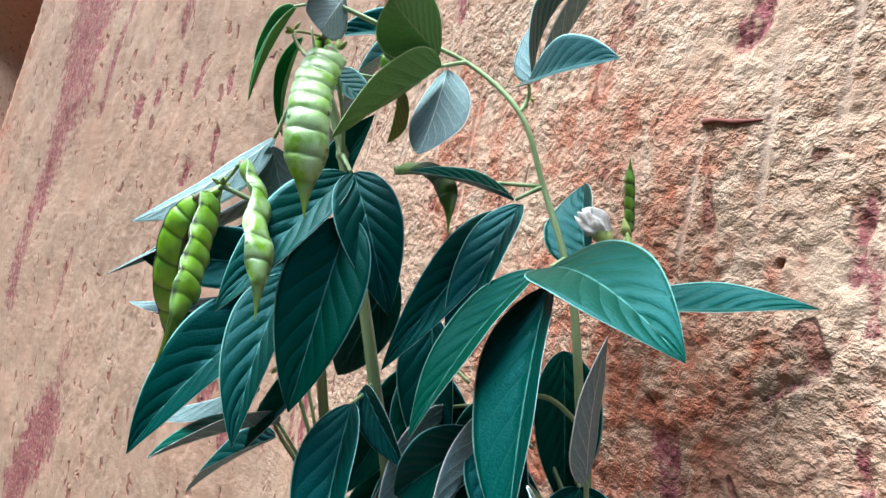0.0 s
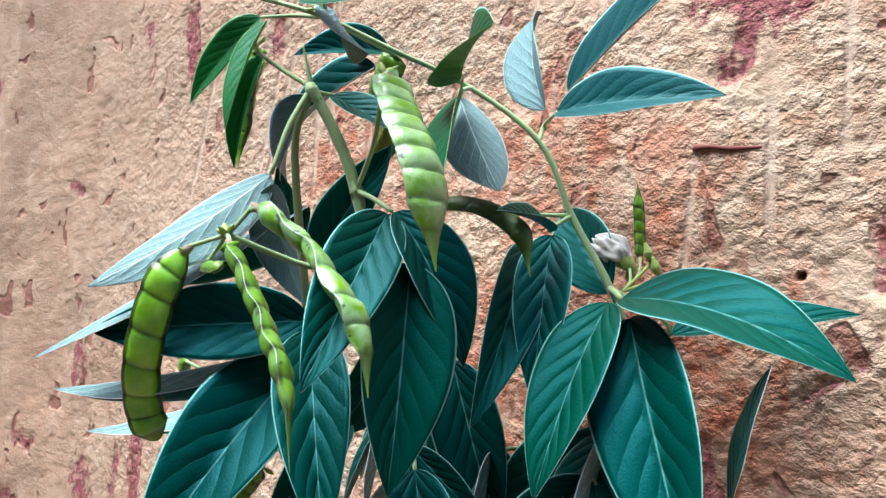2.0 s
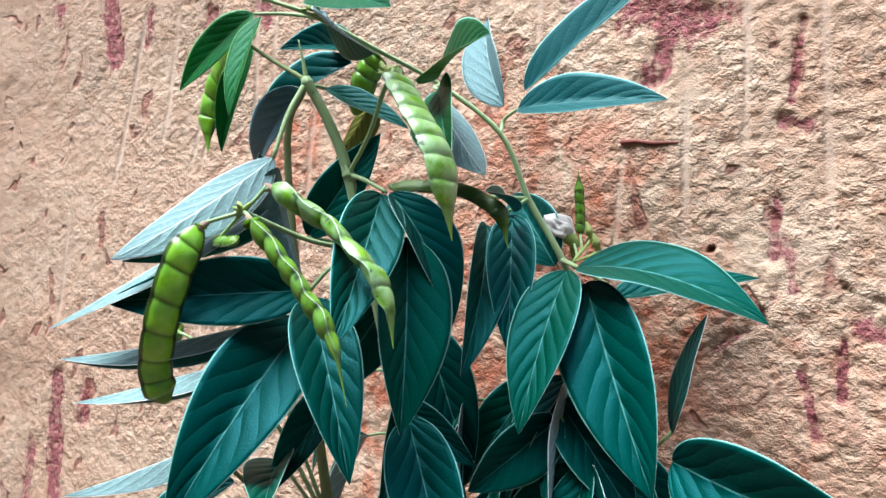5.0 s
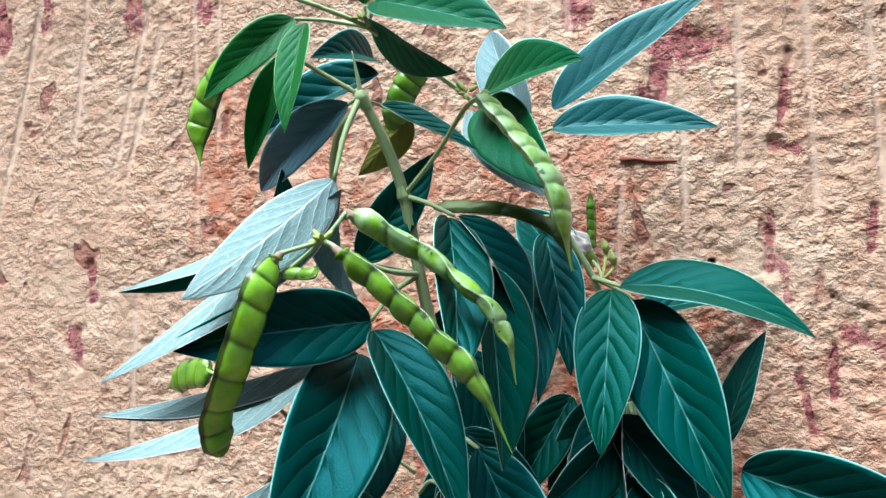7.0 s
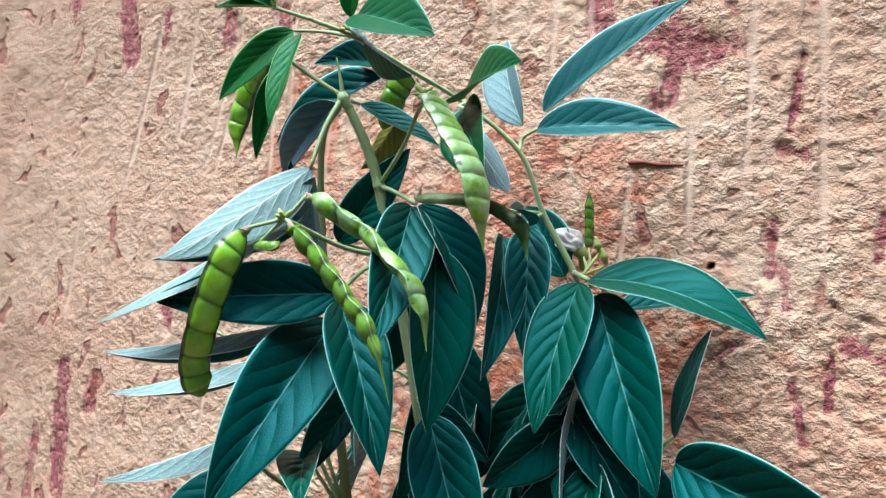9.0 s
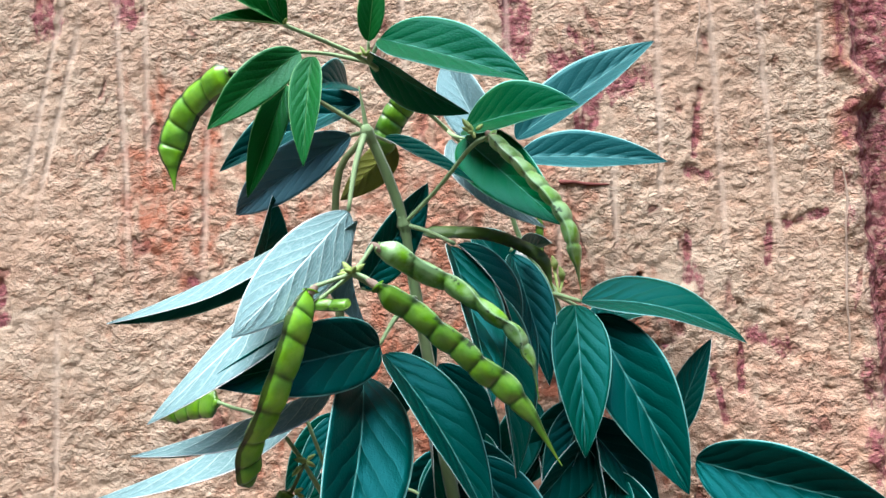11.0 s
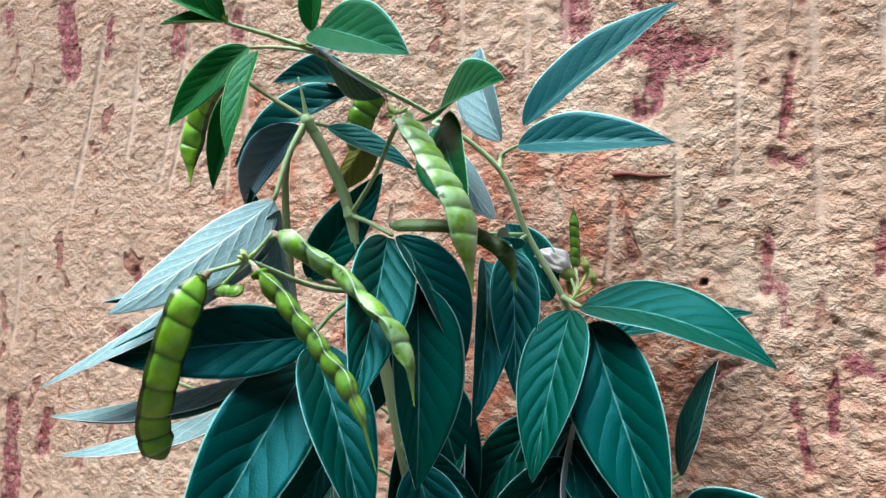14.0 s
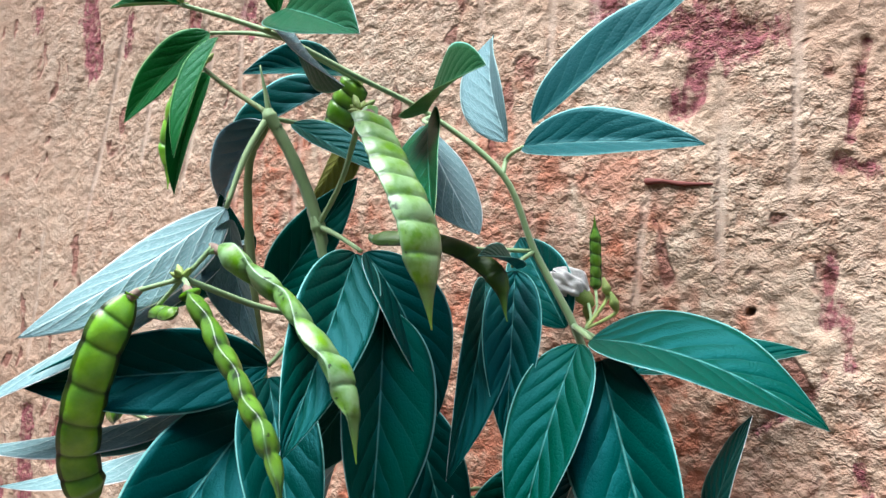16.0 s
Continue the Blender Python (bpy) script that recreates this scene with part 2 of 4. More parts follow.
def earth_material():
    """Cut earth: pale sandy crumbs over rust-brown ground, wine-red stains, smooth scrapes and thin curved cracks."""
    m, n, l, p = material("cut_laterite_earth")
    geo = n.new("ShaderNodeNewGeometry")
    pos = geo.outputs["Position"]
    where = n.new("ShaderNodeSeparateXYZ")
    l.new(pos, where.inputs[0])
    vc = n.new("ShaderNodeVertexColor")
    vc.layer_name = "patch"
    sb = n.new("ShaderNodeSeparateColor")
    l.new(vc.outputs[0], sb.inputs[0])
    purple, rust, scrape = sb.outputs[0], sb.outputs[1], sb.outputs[2]

    def stretched(sx, sz):
        mp = n.new("ShaderNodeMapping")
        mp.inputs["Scale"].default_value = (sx, sx, sz)
        l.new(pos, mp.inputs[0])
        return mp.outputs[0]

    flat, tall, fibre = stretched(1.30, 1.55), stretched(1, 0.16), stretched(1, 0.4)
    loose = math_node(n, l, "SUBTRACT", 1.0, math_node(n, l, "MULTIPLY", scrape, 0.9), clamp=True)
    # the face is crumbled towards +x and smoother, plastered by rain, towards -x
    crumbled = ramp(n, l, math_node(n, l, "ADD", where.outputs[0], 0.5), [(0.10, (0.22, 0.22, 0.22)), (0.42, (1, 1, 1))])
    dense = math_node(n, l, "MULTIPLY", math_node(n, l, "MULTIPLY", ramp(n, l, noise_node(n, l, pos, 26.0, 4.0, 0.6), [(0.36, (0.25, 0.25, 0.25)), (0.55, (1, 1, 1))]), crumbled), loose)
    big = noise_node(n, l, pos, 9.0, 4.0)
    mid = noise_node(n, l, flat, 60.0, 6.0, 0.62, 0.25)
    crumb = noise_node(n, l, flat, 210.0, 3.0, 0.6, 0.1)
    fine = noise_node(n, l, pos, 750.0, 4.0, 0.65)
    drag = noise_node(n, l, tall, 70.0, 4.0, 0.6)
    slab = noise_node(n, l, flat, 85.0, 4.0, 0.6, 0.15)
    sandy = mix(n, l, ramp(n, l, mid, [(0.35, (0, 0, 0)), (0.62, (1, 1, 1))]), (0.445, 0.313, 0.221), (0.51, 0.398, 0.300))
    # darker base colour for the part towards -x
    darker_base = mix(n, l, ramp(n, l, mid, [(0.35, (0, 0, 0)), (0.62, (1, 1, 1))]), (0.315, 0.205, 0.142), (0.38, 0.270, 0.195))
    col = mix(n, l, crumbled, darker_base, sandy)
    col = mix(n, l, ramp(n, l, big, [(0.42, (0, 0, 0)), (0.70, (0.5, 0.5, 0.5))]), col, (0.46, 0.275, 0.19))
    col = mix(n, l, ramp(n, l, drag, [(0.52, (0, 0, 0)), (0.75, (0.35, 0.35, 0.35))]), col, (0.56, 0.43, 0.345))
    # redder raw earth in the low slabs, with recess shade mixed into it
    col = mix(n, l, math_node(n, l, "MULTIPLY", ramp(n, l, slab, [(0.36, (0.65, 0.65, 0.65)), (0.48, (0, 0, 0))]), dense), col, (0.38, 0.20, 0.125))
    # rust ground, which also carries shade painted behind the shrub
    rn = math_node(n, l, "MULTIPLY", rust, ramp(n, l, mid, [(0.38, (0.15, 0.15, 0.15)), (0.55, (1, 1, 1))]))
    col = mix(n, l, math_node(n, l, "MULTIPLY", rn, 0.85), col, (0.36, 0.095, 0.045))
    # wine-red stains that fray along the drip lines
    fray = noise_node(n, l, fibre, 150.0, 7.0, 0.75, 0.4)
    pe = math_node(n, l, "ADD", purple, math_node(n, l, "MULTIPLY", math_node(n, l, "SUBTRACT", fray, 0.5), 2.4))
    pn = math_node(n, l, "MULTIPLY", ramp(n, l, pe, [(0.38, (0, 0, 0)), (0.72, (1, 1, 1))]), math_node(n, l, "MULTIPLY", purple, 4.0, clamp=True))
    pn = math_node(n, l, "MULTIPLY", pn, ramp(n, l, noise_node(n, l, flat, 170.0, 5.0), [(0.34, (0.25, 0.25, 0.25)), (0.50, (1, 1, 1))]))
    stain = mix(n, l, ramp(n, l, noise_node(n, l, fibre, 300.0, 5.0, 0.7), [(0.38, (0, 0, 0)), (0.62, (1, 1, 1))]), (0.12, 0.018, 0.034), (0.30, 0.085, 0.105))
    col = mix(n, l, math_node(n, l, "MULTIPLY", pn, 0.9), col, stain)
    # small wine-brown pits that the rain has opened in the smooth part
    hole = noise_node(n, l, stretched(1, 0.62), 62.0, 2.0, 0.5, 0.35)
    pit = math_node(n, l, "MULTIPLY", ramp(n, l, hole, [(0.315, (1, 1, 1)), (0.365, (0, 0, 0))]), loose)
    col = mix(n, l, math_node(n, l, "MULTIPLY", pit, 0.7), col, (0.20, 0.06, 0.05))
    col = mix(n, l, math_node(n, l, "MULTIPLY", scrape, 0.38, clamp=True), col, (0.60, 0.475, 0.395))
    # thin curved cracks between the crumbs, crevice shade put into their colour
    line = math_node(n, l, "ABSOLUTE", math_node(n, l, "SUBTRACT", noise_node(n, l, flat, 120.0, 2.5, 0.5, 0.15), 0.5))
    gate = ramp(n, l, noise_node(n, l, flat, 210.0, 2.0), [(0.54, (0, 0, 0)), (0.62, (1, 1, 1))])
    crack = math_node(n, l, "MULTIPLY", math_node(n, l, "MULTIPLY", ramp(n, l, line, [(0.016, (1, 1, 1)), (0.050, (0, 0, 0))]), gate), dense)
    col = mix(n, l, math_node(n, l, "MULTIPLY", crack, 0.34), col, (0.25, 0.115, 0.07))
    grain = ramp(n, l, fine, [(0.36, (0.4, 0.4, 0.4)), (0.46, (0, 0, 0))])
    col = mix(n, l, math_node(n, l, "MULTIPLY", grain, ramp(n, l, dense, [(0.1, (0.35, 0.35, 0.35)), (0.8, (1, 1, 1))])), col, (0.36, 0.18, 0.11))
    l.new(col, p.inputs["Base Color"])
    p.inputs["Roughness"].default_value = 0.92
    p.inputs["Specular IOR Level"].default_value = 0.2
    ledge = ramp(n, l, slab, [(0.38, (0, 0, 0)), (0.54, (1, 1, 1))])
    h = math_node(n, l, "MULTIPLY", math_node(n, l, "ADD", math_node(n, l, "MULTIPLY", ledge, 0.8), ramp(n, l, crumb, [(0.34, (0, 0, 0)), (0.60, (1, 1, 1))])), dense)
    h = math_node(n, l, "SUBTRACT", h, math_node(n, l, "MULTIPLY", crack, 0.7))
    h = math_node(n, l, "SUBTRACT", h, math_node(n, l, "MULTIPLY", pit, 1.2))
    h = math_node(n, l, "ADD", h, math_node(n, l, "MULTIPLY", fine, 0.5))
    bump(n, l, h, 1.0, 0.0011, p)
    return m


EARTH = earth_material()


# ---- building helpers ----
def mesh_object(name, bm, mats, smooth=True):
    me = bpy.data.meshes.new(name)
    bm.to_mesh(me)
    bm.free()
    for mt in mats if isinstance(mats, (list, tuple)) else [mats]:
        me.materials.append(mt)
    if smooth:
        me.polygons.foreach_set("use_smooth", [True] * len(me.polygons))
    return new(name, me)


def part(name, bm, mats, parent, label="", smooth=True):
    ob = mesh_object(name, bm, mats, smooth)
    ob.parent = parent
    if label:
        tagged(ob, label)
    return ob


def spline(points, n):
    """Smooth curve (Catmull-Rom) through the points, n steps a span."""
    pts = [Vector(p) for p in points]
    pts = [pts[0] * 2 - pts[1]] + pts + [pts[-1] * 2 - pts[-2]]
    out = []
    for i in range(1, len(pts) - 2):
        a, b, c, d = pts[i - 1:i + 3]
        for k in range(n):
            t = k / n
            out.append(0.5 * ((2 * b) + (c - a) * t + (2 * a - 5 * b + 4 * c - d) * t * t + (3 * b - a - 3 * c + d) * t ** 3))
    out.append(pts[-2])
    return out


def tube(bm, points, radii, n=5, sides=9, ridges=0.0, cap=True):
    """A round, tapered stem along a smooth line, with slight swellings and long ridges."""
    line = spline(points, n)
    total = len(line)
    side = None
    rings = []
    for i, c in enumerate(line):
        d = (line[min(i + 1, total - 1)] - line[max(i - 1, 0)]).normalized()
        if side is None:
            side = d.orthogonal().normalized()
        side = (side - d * side.dot(d)).normalized()
        up = d.cross(side)
        f = i / (total - 1) * (len(radii) - 1)
        k = min(int(f), len(radii) - 2)
        r = radii[k] * (1 - f + k) + radii[k + 1] * (f - k)
        r *= 1 + 0.06 * noise.noise(c * 180)
        ring = []
        for j in range(sides):
            a = 2 * math.pi * j / sides
            rr = r * (1 + ridges * (1 if j % 2 else -1))
            ring.append(bm.verts.new(c + (side * math.cos(a) + up * math.sin(a)) * rr))
        rings.append(ring)
    for a, b in zip(rings, rings[1:]):
        for j in range(sides):
            bm.faces.new((a[j], a[(j + 1) % sides], b[(j + 1) % sides], b[j]))
    if cap:
        bm.faces.new(list(reversed(rings[0])))
        bm.faces.new(rings[-1])


def stem(name, points, radii, mat, parent, label="", ridges=0.0, sides=9):
    bm = bmesh.new()
    tube(bm, points, radii, 6, sides, ridges)
    return part(name, bm, mat, parent, label)


def profile(s):
    return (s ** 0.58 * (1 - s) ** 0.95) / 0.3624


def leaflet(parent, base, tip, face, width, sag=0.03, fold=0.2, mats=None, label="", wave=0.03, seed=0.0):
    """One leaflet: base and tip, the way its upper face looks, half width over length, arch and fold along the midrib."""
    B, T = Vector(base), Vector(tip)
    L = (T - B).length
    d = (T - B) / L
    N = Vector(face)
    N = (N - d * N.dot(d)).normalized()
    W = d.cross(N)
    nu, nv = 60, 12
    fold *= 2.5
    width *= 1.03
    thick = 0.00018
    bm = bmesh.new()
    uvl = bm.loops.layers.uv.new("blade")
    ph = seed * 7.3 + B.x * 90 + T.z * 70
    sheets = []
    for sgn in (1, -1):
        rows = []
        for i in range(nu + 1):
            s = min(max(i / nu, 0.004), 0.9985)
            s = s ** 1.05
            h = width * L * profile(s)
            mid = B + (T - B) * s + N * (4 * s * (1 - s) * sag * L)
            row = []
            for j in range(nv + 1):
                v = 2 * j / nv - 1
                e = abs(v)
                off = W * (v * h * math.cos(fold)) + N * (h * math.sin(fold) * (1.15 * e - 0.15 * e * e))
                rip = wave * h * e ** 2 * math.sin(ph + s * 11 + (2.1 if v > 0 else 0)) * math.sin(math.pi * s)
                veinrip = 0.0038 * L * e ** 0.6 * (1 - e) * (abs(math.cos((s - 0.33 * e ** 0.85) * 7.5 * math.pi)) - 0.4) * min(1, 6 * s, 5 * (1 - s))
                t = thick * (1 - 0.6 * e) * sgn
                row.append((bm.verts.new(mid + off + N * (rip + veinrip + t)), s, (v + 1) / 2))
            rows.append(row)
        sheets.append(rows)
    def quad(q, mi):
        f = bm.faces.new([x[0] for x in q])
        f.material_index = mi
        for lp, x in zip(f.loops, q):
            lp[uvl].uv = (x[1], x[2])
    top, low = sheets
    for i in range(nu):
        for j in range(nv):
            quad((top[i][j], top[i][j + 1], top[i + 1][j + 1], top[i + 1][j]), 0)
            quad((low[i][j], low[i + 1][j], low[i + 1][j + 1], low[i][j + 1]), 1)
        quad((top[i][0], top[i + 1][0], low[i + 1][0], low[i][0]), 1)
        quad((top[i][nv], low[i][nv], low[i + 1][nv], top[i + 1][nv]), 1)
    bmesh.ops.recalc_face_normals(bm, faces=bm.faces)
    return part("leaflet", bm, mats or [LEAF_TOP, LEAF_UNDER], parent, label)


def pod(parent, points, flat, width, thick, seeds, label="", shrivel=0.0, taper=0.70, turn=0.0, skin=None, sway_by=0.05, neck=0.06):
    """A flattened pea pod along a smooth line, swollen over each seed, with slanting furrows, seams and a beak."""
    line = spline(points, 34)
    n = len(line) - 1
    bm = bmesh.new()
    uvl = bm.loops.layers.uv.new("skin")
    col = bm.loops.layers.color.new("bulge")
    F0 = Vector(flat).normalized()
    # cross-section: two swollen valves that meet in a raised cord on either edge
    half = [(1.0, 0.0), (0.985, 0.35), (0.93, 1), (0.82, 1), (0.66, 1), (0.45, 1), (0.2, 1), (-0.2, 1), (-0.45, 1), (-0.66, 1), (-0.82, 1), (-0.93, 1), (-0.985, 0.35)]
    section = [(x, k, 1) for x, k in half] + [(-x, k, -1) for x, k in half]
    sides = len(section)
    last = taper + 0.14 * (1 - taper) / 0.3
    rings = []
    for i, c in enumerate(line):
        s = i / n
        d = (line[min(i + 1, n)] - line[max(i - 1, 0)]).normalized()
        F = (F0 - d * F0.dot(d)).normalized()
        F = Matrix.Rotation(radians(turn) * (s - 0.4), 3, d) @ F
        E = d.cross(F)
        if s < neck:
            body = 0.2 + 0.8 * (s / neck) ** 0.65
        elif s < taper:
            body = 1.0
        else:
            q = (s - taper) / (1 - taper)
            body = max(0.05, (1 - q) ** (1.45 if taper < 0.8 else 0.6) * 0.95 + 0.04)
        live = 1.0 if 0.0 < s < last - 0.04 else max(0.0, 1 - (s - last + 0.04) / 0.06)
        sway = sway_by * math.sin((s - 0.02) / (last - 0.02) * seeds * math.pi + 0.6) * live
        ring = []
        for j, (x, k, sgn) in enumerate(section):
            ph = (s - 0.02) / (last - 0.02) * seeds + 0.10 * x + 0.10 * noise.noise(c * 60)
            b = abs(math.sin(math.pi * ph)) ** 0.32 * live
            w = width / 2 * body * (0.90 + 0.10 * b)
            lens = max(0.0, 1 - abs(x) ** 3.2) ** 0.8
            t = thick / 2 * body * lens * ((0.42 - shrivel * 0.2) + (0.58 + shrivel * 0.2) * b + 0.15 * (1 - live))
            t *= 1 + 0.14 * noise.noise(c * 200 + Vector((x, sgn, 0)))
            cord = 0.00035 * min(1.0, body * 1.5)
            if k < 1:
                t = cord * k * 2.2
                w += cord * (1 if k == 0 else 0.7)
            edge = max(0.0, (abs(x) - 0.55) / 0.45) ** 2
            shift = sway * thick * abs(x) ** 3
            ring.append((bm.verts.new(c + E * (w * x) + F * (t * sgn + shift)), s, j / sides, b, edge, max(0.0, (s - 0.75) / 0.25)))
        rings.append(ring)
    def face(q):
        f = bm.faces.new([x[0] for x in q])
        for lp, x in zip(f.loops, q):
            lp[uvl].uv = (x[1], x[2])
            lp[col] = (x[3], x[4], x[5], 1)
    for a, b in zip(rings, rings[1:]):
        for j in range(sides):
            k = (j + 1) % sides
            face((a[j], a[k], b[k], b[j]))
    face(list(reversed(rings[0])))
    face(rings[-1])
    bmesh.ops.recalc_face_normals(bm, faces=bm.faces)
    return part("pod", bm, skin or POD, parent, label)


def stalk(points, radii, mat=None):
    bm = bmesh.new()
    tube(bm, points, radii, 5, 7)
    return part("pod_stalk", bm, mat or STEM, shrub)


def buds(parent, centre, n, size, spread, seed):
    """A knot of small pointed green buds."""
    rng = random.Random(seed)
    for k in range(n):
        bm = bmesh.new()
        d = Vector((rng.uniform(-1, 1), rng.uniform(-1, 1), rng.uniform(-0.6, 1))).normalized()
        c = Vector(centre) + d * spread * rng.uniform(0.3, 1)
        L = size * rng.uniform(0.7, 1.3)
        tube(bm, [c - d * L, c - d * L * 0.4, c + d * L * 0.4, c + d * L], [L * 0.12, L * 0.42, L * 0.36, L * 0.05], 3, 7)
        part("bud", bm, BUD, parent)


def compound_leaf(points, radii, mat=None):
    """The petiole of a three-fingered leaf, a part of the shrub; its leaflets are added under it."""
    bm = bmesh.new()
    tube(bm, points, radii, 5, 8)
    return part("petiole", bm, mat or STEM, shrub)


# ---- the cut earth bank and the ground ----
def patch_at(x, z, items):
    best = 0.0
    for px, pz, sx, sz, k in items:
        dx, dz = (x - px) / (sx * 1.1), (z - pz) / (sz * 1.15)
        r = dx * dx + dz * dz
        if r < 3.6:
            r += 1.0 * noise.noise(Vector((x * 90, z * 45, px * 9))) + 0.9 * noise.noise(Vector((x * 230, z * 90, 3)))
            best = max(best, k * min(1.0, max(0.0, (1.2 - r) * 0.95)))
    return best


def to_line(x, z, x0, z0, x1, z1):
    """Distance of a place on the face from a straight line between two places."""
    ex, ez = x1 - x0, z1 - z0
    f = min(1.0, max(0.0, ((x - x0) * ex + (z - z0) * ez) / (ex * ex + ez * ez)))
    return math.hypot(x - x0 - f * ex, z - z0 - f * ez)


def stroke_at(x, z, items):
    """Strength of the stains drawn as frayed strokes: two ends, half width, strength."""
    best = 0.0
    for x0, z0, x1, z1, w, k in items:
        reach = 2.2 * w
        if min(x0, x1) - reach < x < max(x0, x1) + reach and min(z0, z1) - reach < z < max(z0, z1) + reach:
            r = to_line(x, z, x0, z0, x1, z1) / w
            if r < 2.2:
                r += 0.55 * noise.noise(Vector((x * 0.6 / w, z * 0.3 / w, x0 * 9))) + 0.6 * noise.noise(Vector((x * 260, z * 110, 3)))
                best = max(best, k * min(1.0, max(0.0, 1.5 - r)))
    return best


# wine-red stains: on the crumbled side, beside the shrub, far along the face, and at its far end
PURPLE = [
    (0.171, 1.344, 0.166, 1.312, 0.0018, 1.0), (0.209, 1.274, 0.230, 1.280, 0.0024, 0.75), (0.201, 1.274, 0.199, 1.256, 0.0022, 0.8),
    (0.101, 1.362, 0.138, 1.353, 0.0090, 0.9), (0.119, 1.357, 0.112, 1.328, 0.0060, 1.0), (0.078, 1.397, 0.080, 1.375, 0.0075, 0.9),
    (0.167, 1.204, 0.172, 1.180, 0.0018, 0.9), (0.182, 1.216, 0.181, 1.194, 0.0018, 1.0), (0.188, 1.222, 0.205, 1.212, 0.0050, 0.7),
    (0.160, 1.272, 0.158, 1.250, 0.0026, 0.7), (0.162, 1.258, 0.166, 1.236, 0.0030, 0.55), (0.134, 1.211, 0.153, 1.223, 0.0017, 0.6),
    (0.153, 1.223, 0.159, 1.236, 0.0020, 0.6), (0.098, 1.190, 0.104, 1.175, 0.0060, 0.9),
    (0.163, 1.304, 0.171, 1.301, 0.0035, 0.7),
]
PURPLE += [
    (-0.282, 1.445, -0.270, 1.400, 0.0090, 1.0), (-0.236, 1.425, -0.234, 1.408, 0.0060, 0.8), (-0.339, 1.450, -0.335, 1.440, 0.0060, 0.7),
    (-0.389, 1.200, -0.385, 1.185, 0.0100, 0.8), (-0.375, 1.110, -0.370, 1.090, 0.0120, 0.8), (-0.305, 1.176, -0.300, 1.095, 0.0080, 1.0), (-0.272, 1.176, -0.270, 1.155, 0.0080, 0.8),
    (-0.174, 1.412, -0.172, 1.400, 0.0080, 0.8), (-0.129, 1.412, -0.127, 1.402, 0.0070, 0.8), (-0.196, 1.262, -0.195, 1.244, 0.0035, 0.9),
    (-0.206, 1.224, -0.204, 1.214, 0.0060, 0.8), (-0.096, 1.260, -0.094, 1.254, 0.0050, 0.8), (-0.330, 1.130, -0.333, 1.080, 0.0060, 0.7),
    (0.110, 1.377, 0.116, 1.368, 0.0050, 0.7),
]
PURPLE += [
    (-0.687, 1.470, -0.690, 1.455, 0.0080, 0.8), (-0.637, 1.465, -0.640, 1.435, 0.0080, 0.8), (-0.557, 1.437, -0.553, 1.422, 0.0070, 1.0),
    (-0.502, 1.427, -0.500, 1.421, 0.0060, 1.0), (-0.559, 1.372, -0.562, 1.345, 0.0060, 1.0), (-0.623, 1.337, -0.627, 1.325, 0.0110, 0.9),
    (-0.414, 1.334, -0.408, 1.328, 0.0050, 0.9), (-0.650, 1.285, -0.640, 1.270, 0.0200, 0.9), (-0.500, 1.240, -0.494, 1.220, 0.0110, 0.8),
    (-0.635, 1.195, -0.622, 1.186, 0.0140, 0.8), (-0.518, 1.185, -0.552, 1.145, 0.0070, 0.9), (-0.476, 1.142, -0.484, 1.100, 0.0080, 1.0),
    (-0.484, 1.100, -0.497, 1.055, 0.0070, 1.0), (-0.450, 1.085, -0.445, 1.050, 0.0100, 0.9), (-0.445, 1.135, -0.432, 1.130, 0.0060, 0.7),
]
PURPLE += [
    (-1.080, 1.700, -1.100, 1.520, 0.1100, 0.72), (-1.100, 1.520, -1.180, 1.340, 0.0550, 0.72), (-1.190, 1.340, -1.240, 1.150, 0.0360, 0.7),
    (-0.900, 1.620, -0.960, 1.450, 0.0140, 0.7), (-0.800, 1.438, -0.803, 1.428, 0.0130, 1.0), (-0.745, 1.444, -0.748, 1.436, 0.0100, 0.9),
    (-0.930, 1.000, -1.020, 0.870, 0.0550, 0.9), (-0.900, 1.090, -0.930, 1.020, 0.0140, 0.6), (-0.970, 1.230, -0.990, 1.140, 0.0120, 0.6),
    (-0.700, 1.560, -0.710, 1.520, 0.0120, 0.7), (-0.780, 1.520, -0.790, 1.490, 0.0100, 0.6),
]
# rust patches; those behind the shrub and in the hollow paint shade too
RUST_AND_SHADE = [
    (-2.0, 1.60, 0.50, 0.40, 1),
    (-0.104, 1.315, 0.030, 0.050, 1.0), (-0.045, 1.305, 0.025, 0.030, 0.8), (0.03, 1.300, 0.04, 0.04, 0.8), (0.085, 1.298, 0.025, 0.022, 0.7),
    (0.02, 1.19, 0.09, 0.06, 1), (0.085, 1.20, 0.05, 0.06, 1), (0.06, 1.10, 0.14, 0.07, 1), (0.05, 1.25, 0.07, 0.03, 0.9), (0.118, 1.195, 0.020, 0.030, 0.7), (0.135, 1.185, 0.035, 0.020, 0.4), (0.205, 1.185, 0.055, 0.045, 0.45),
]
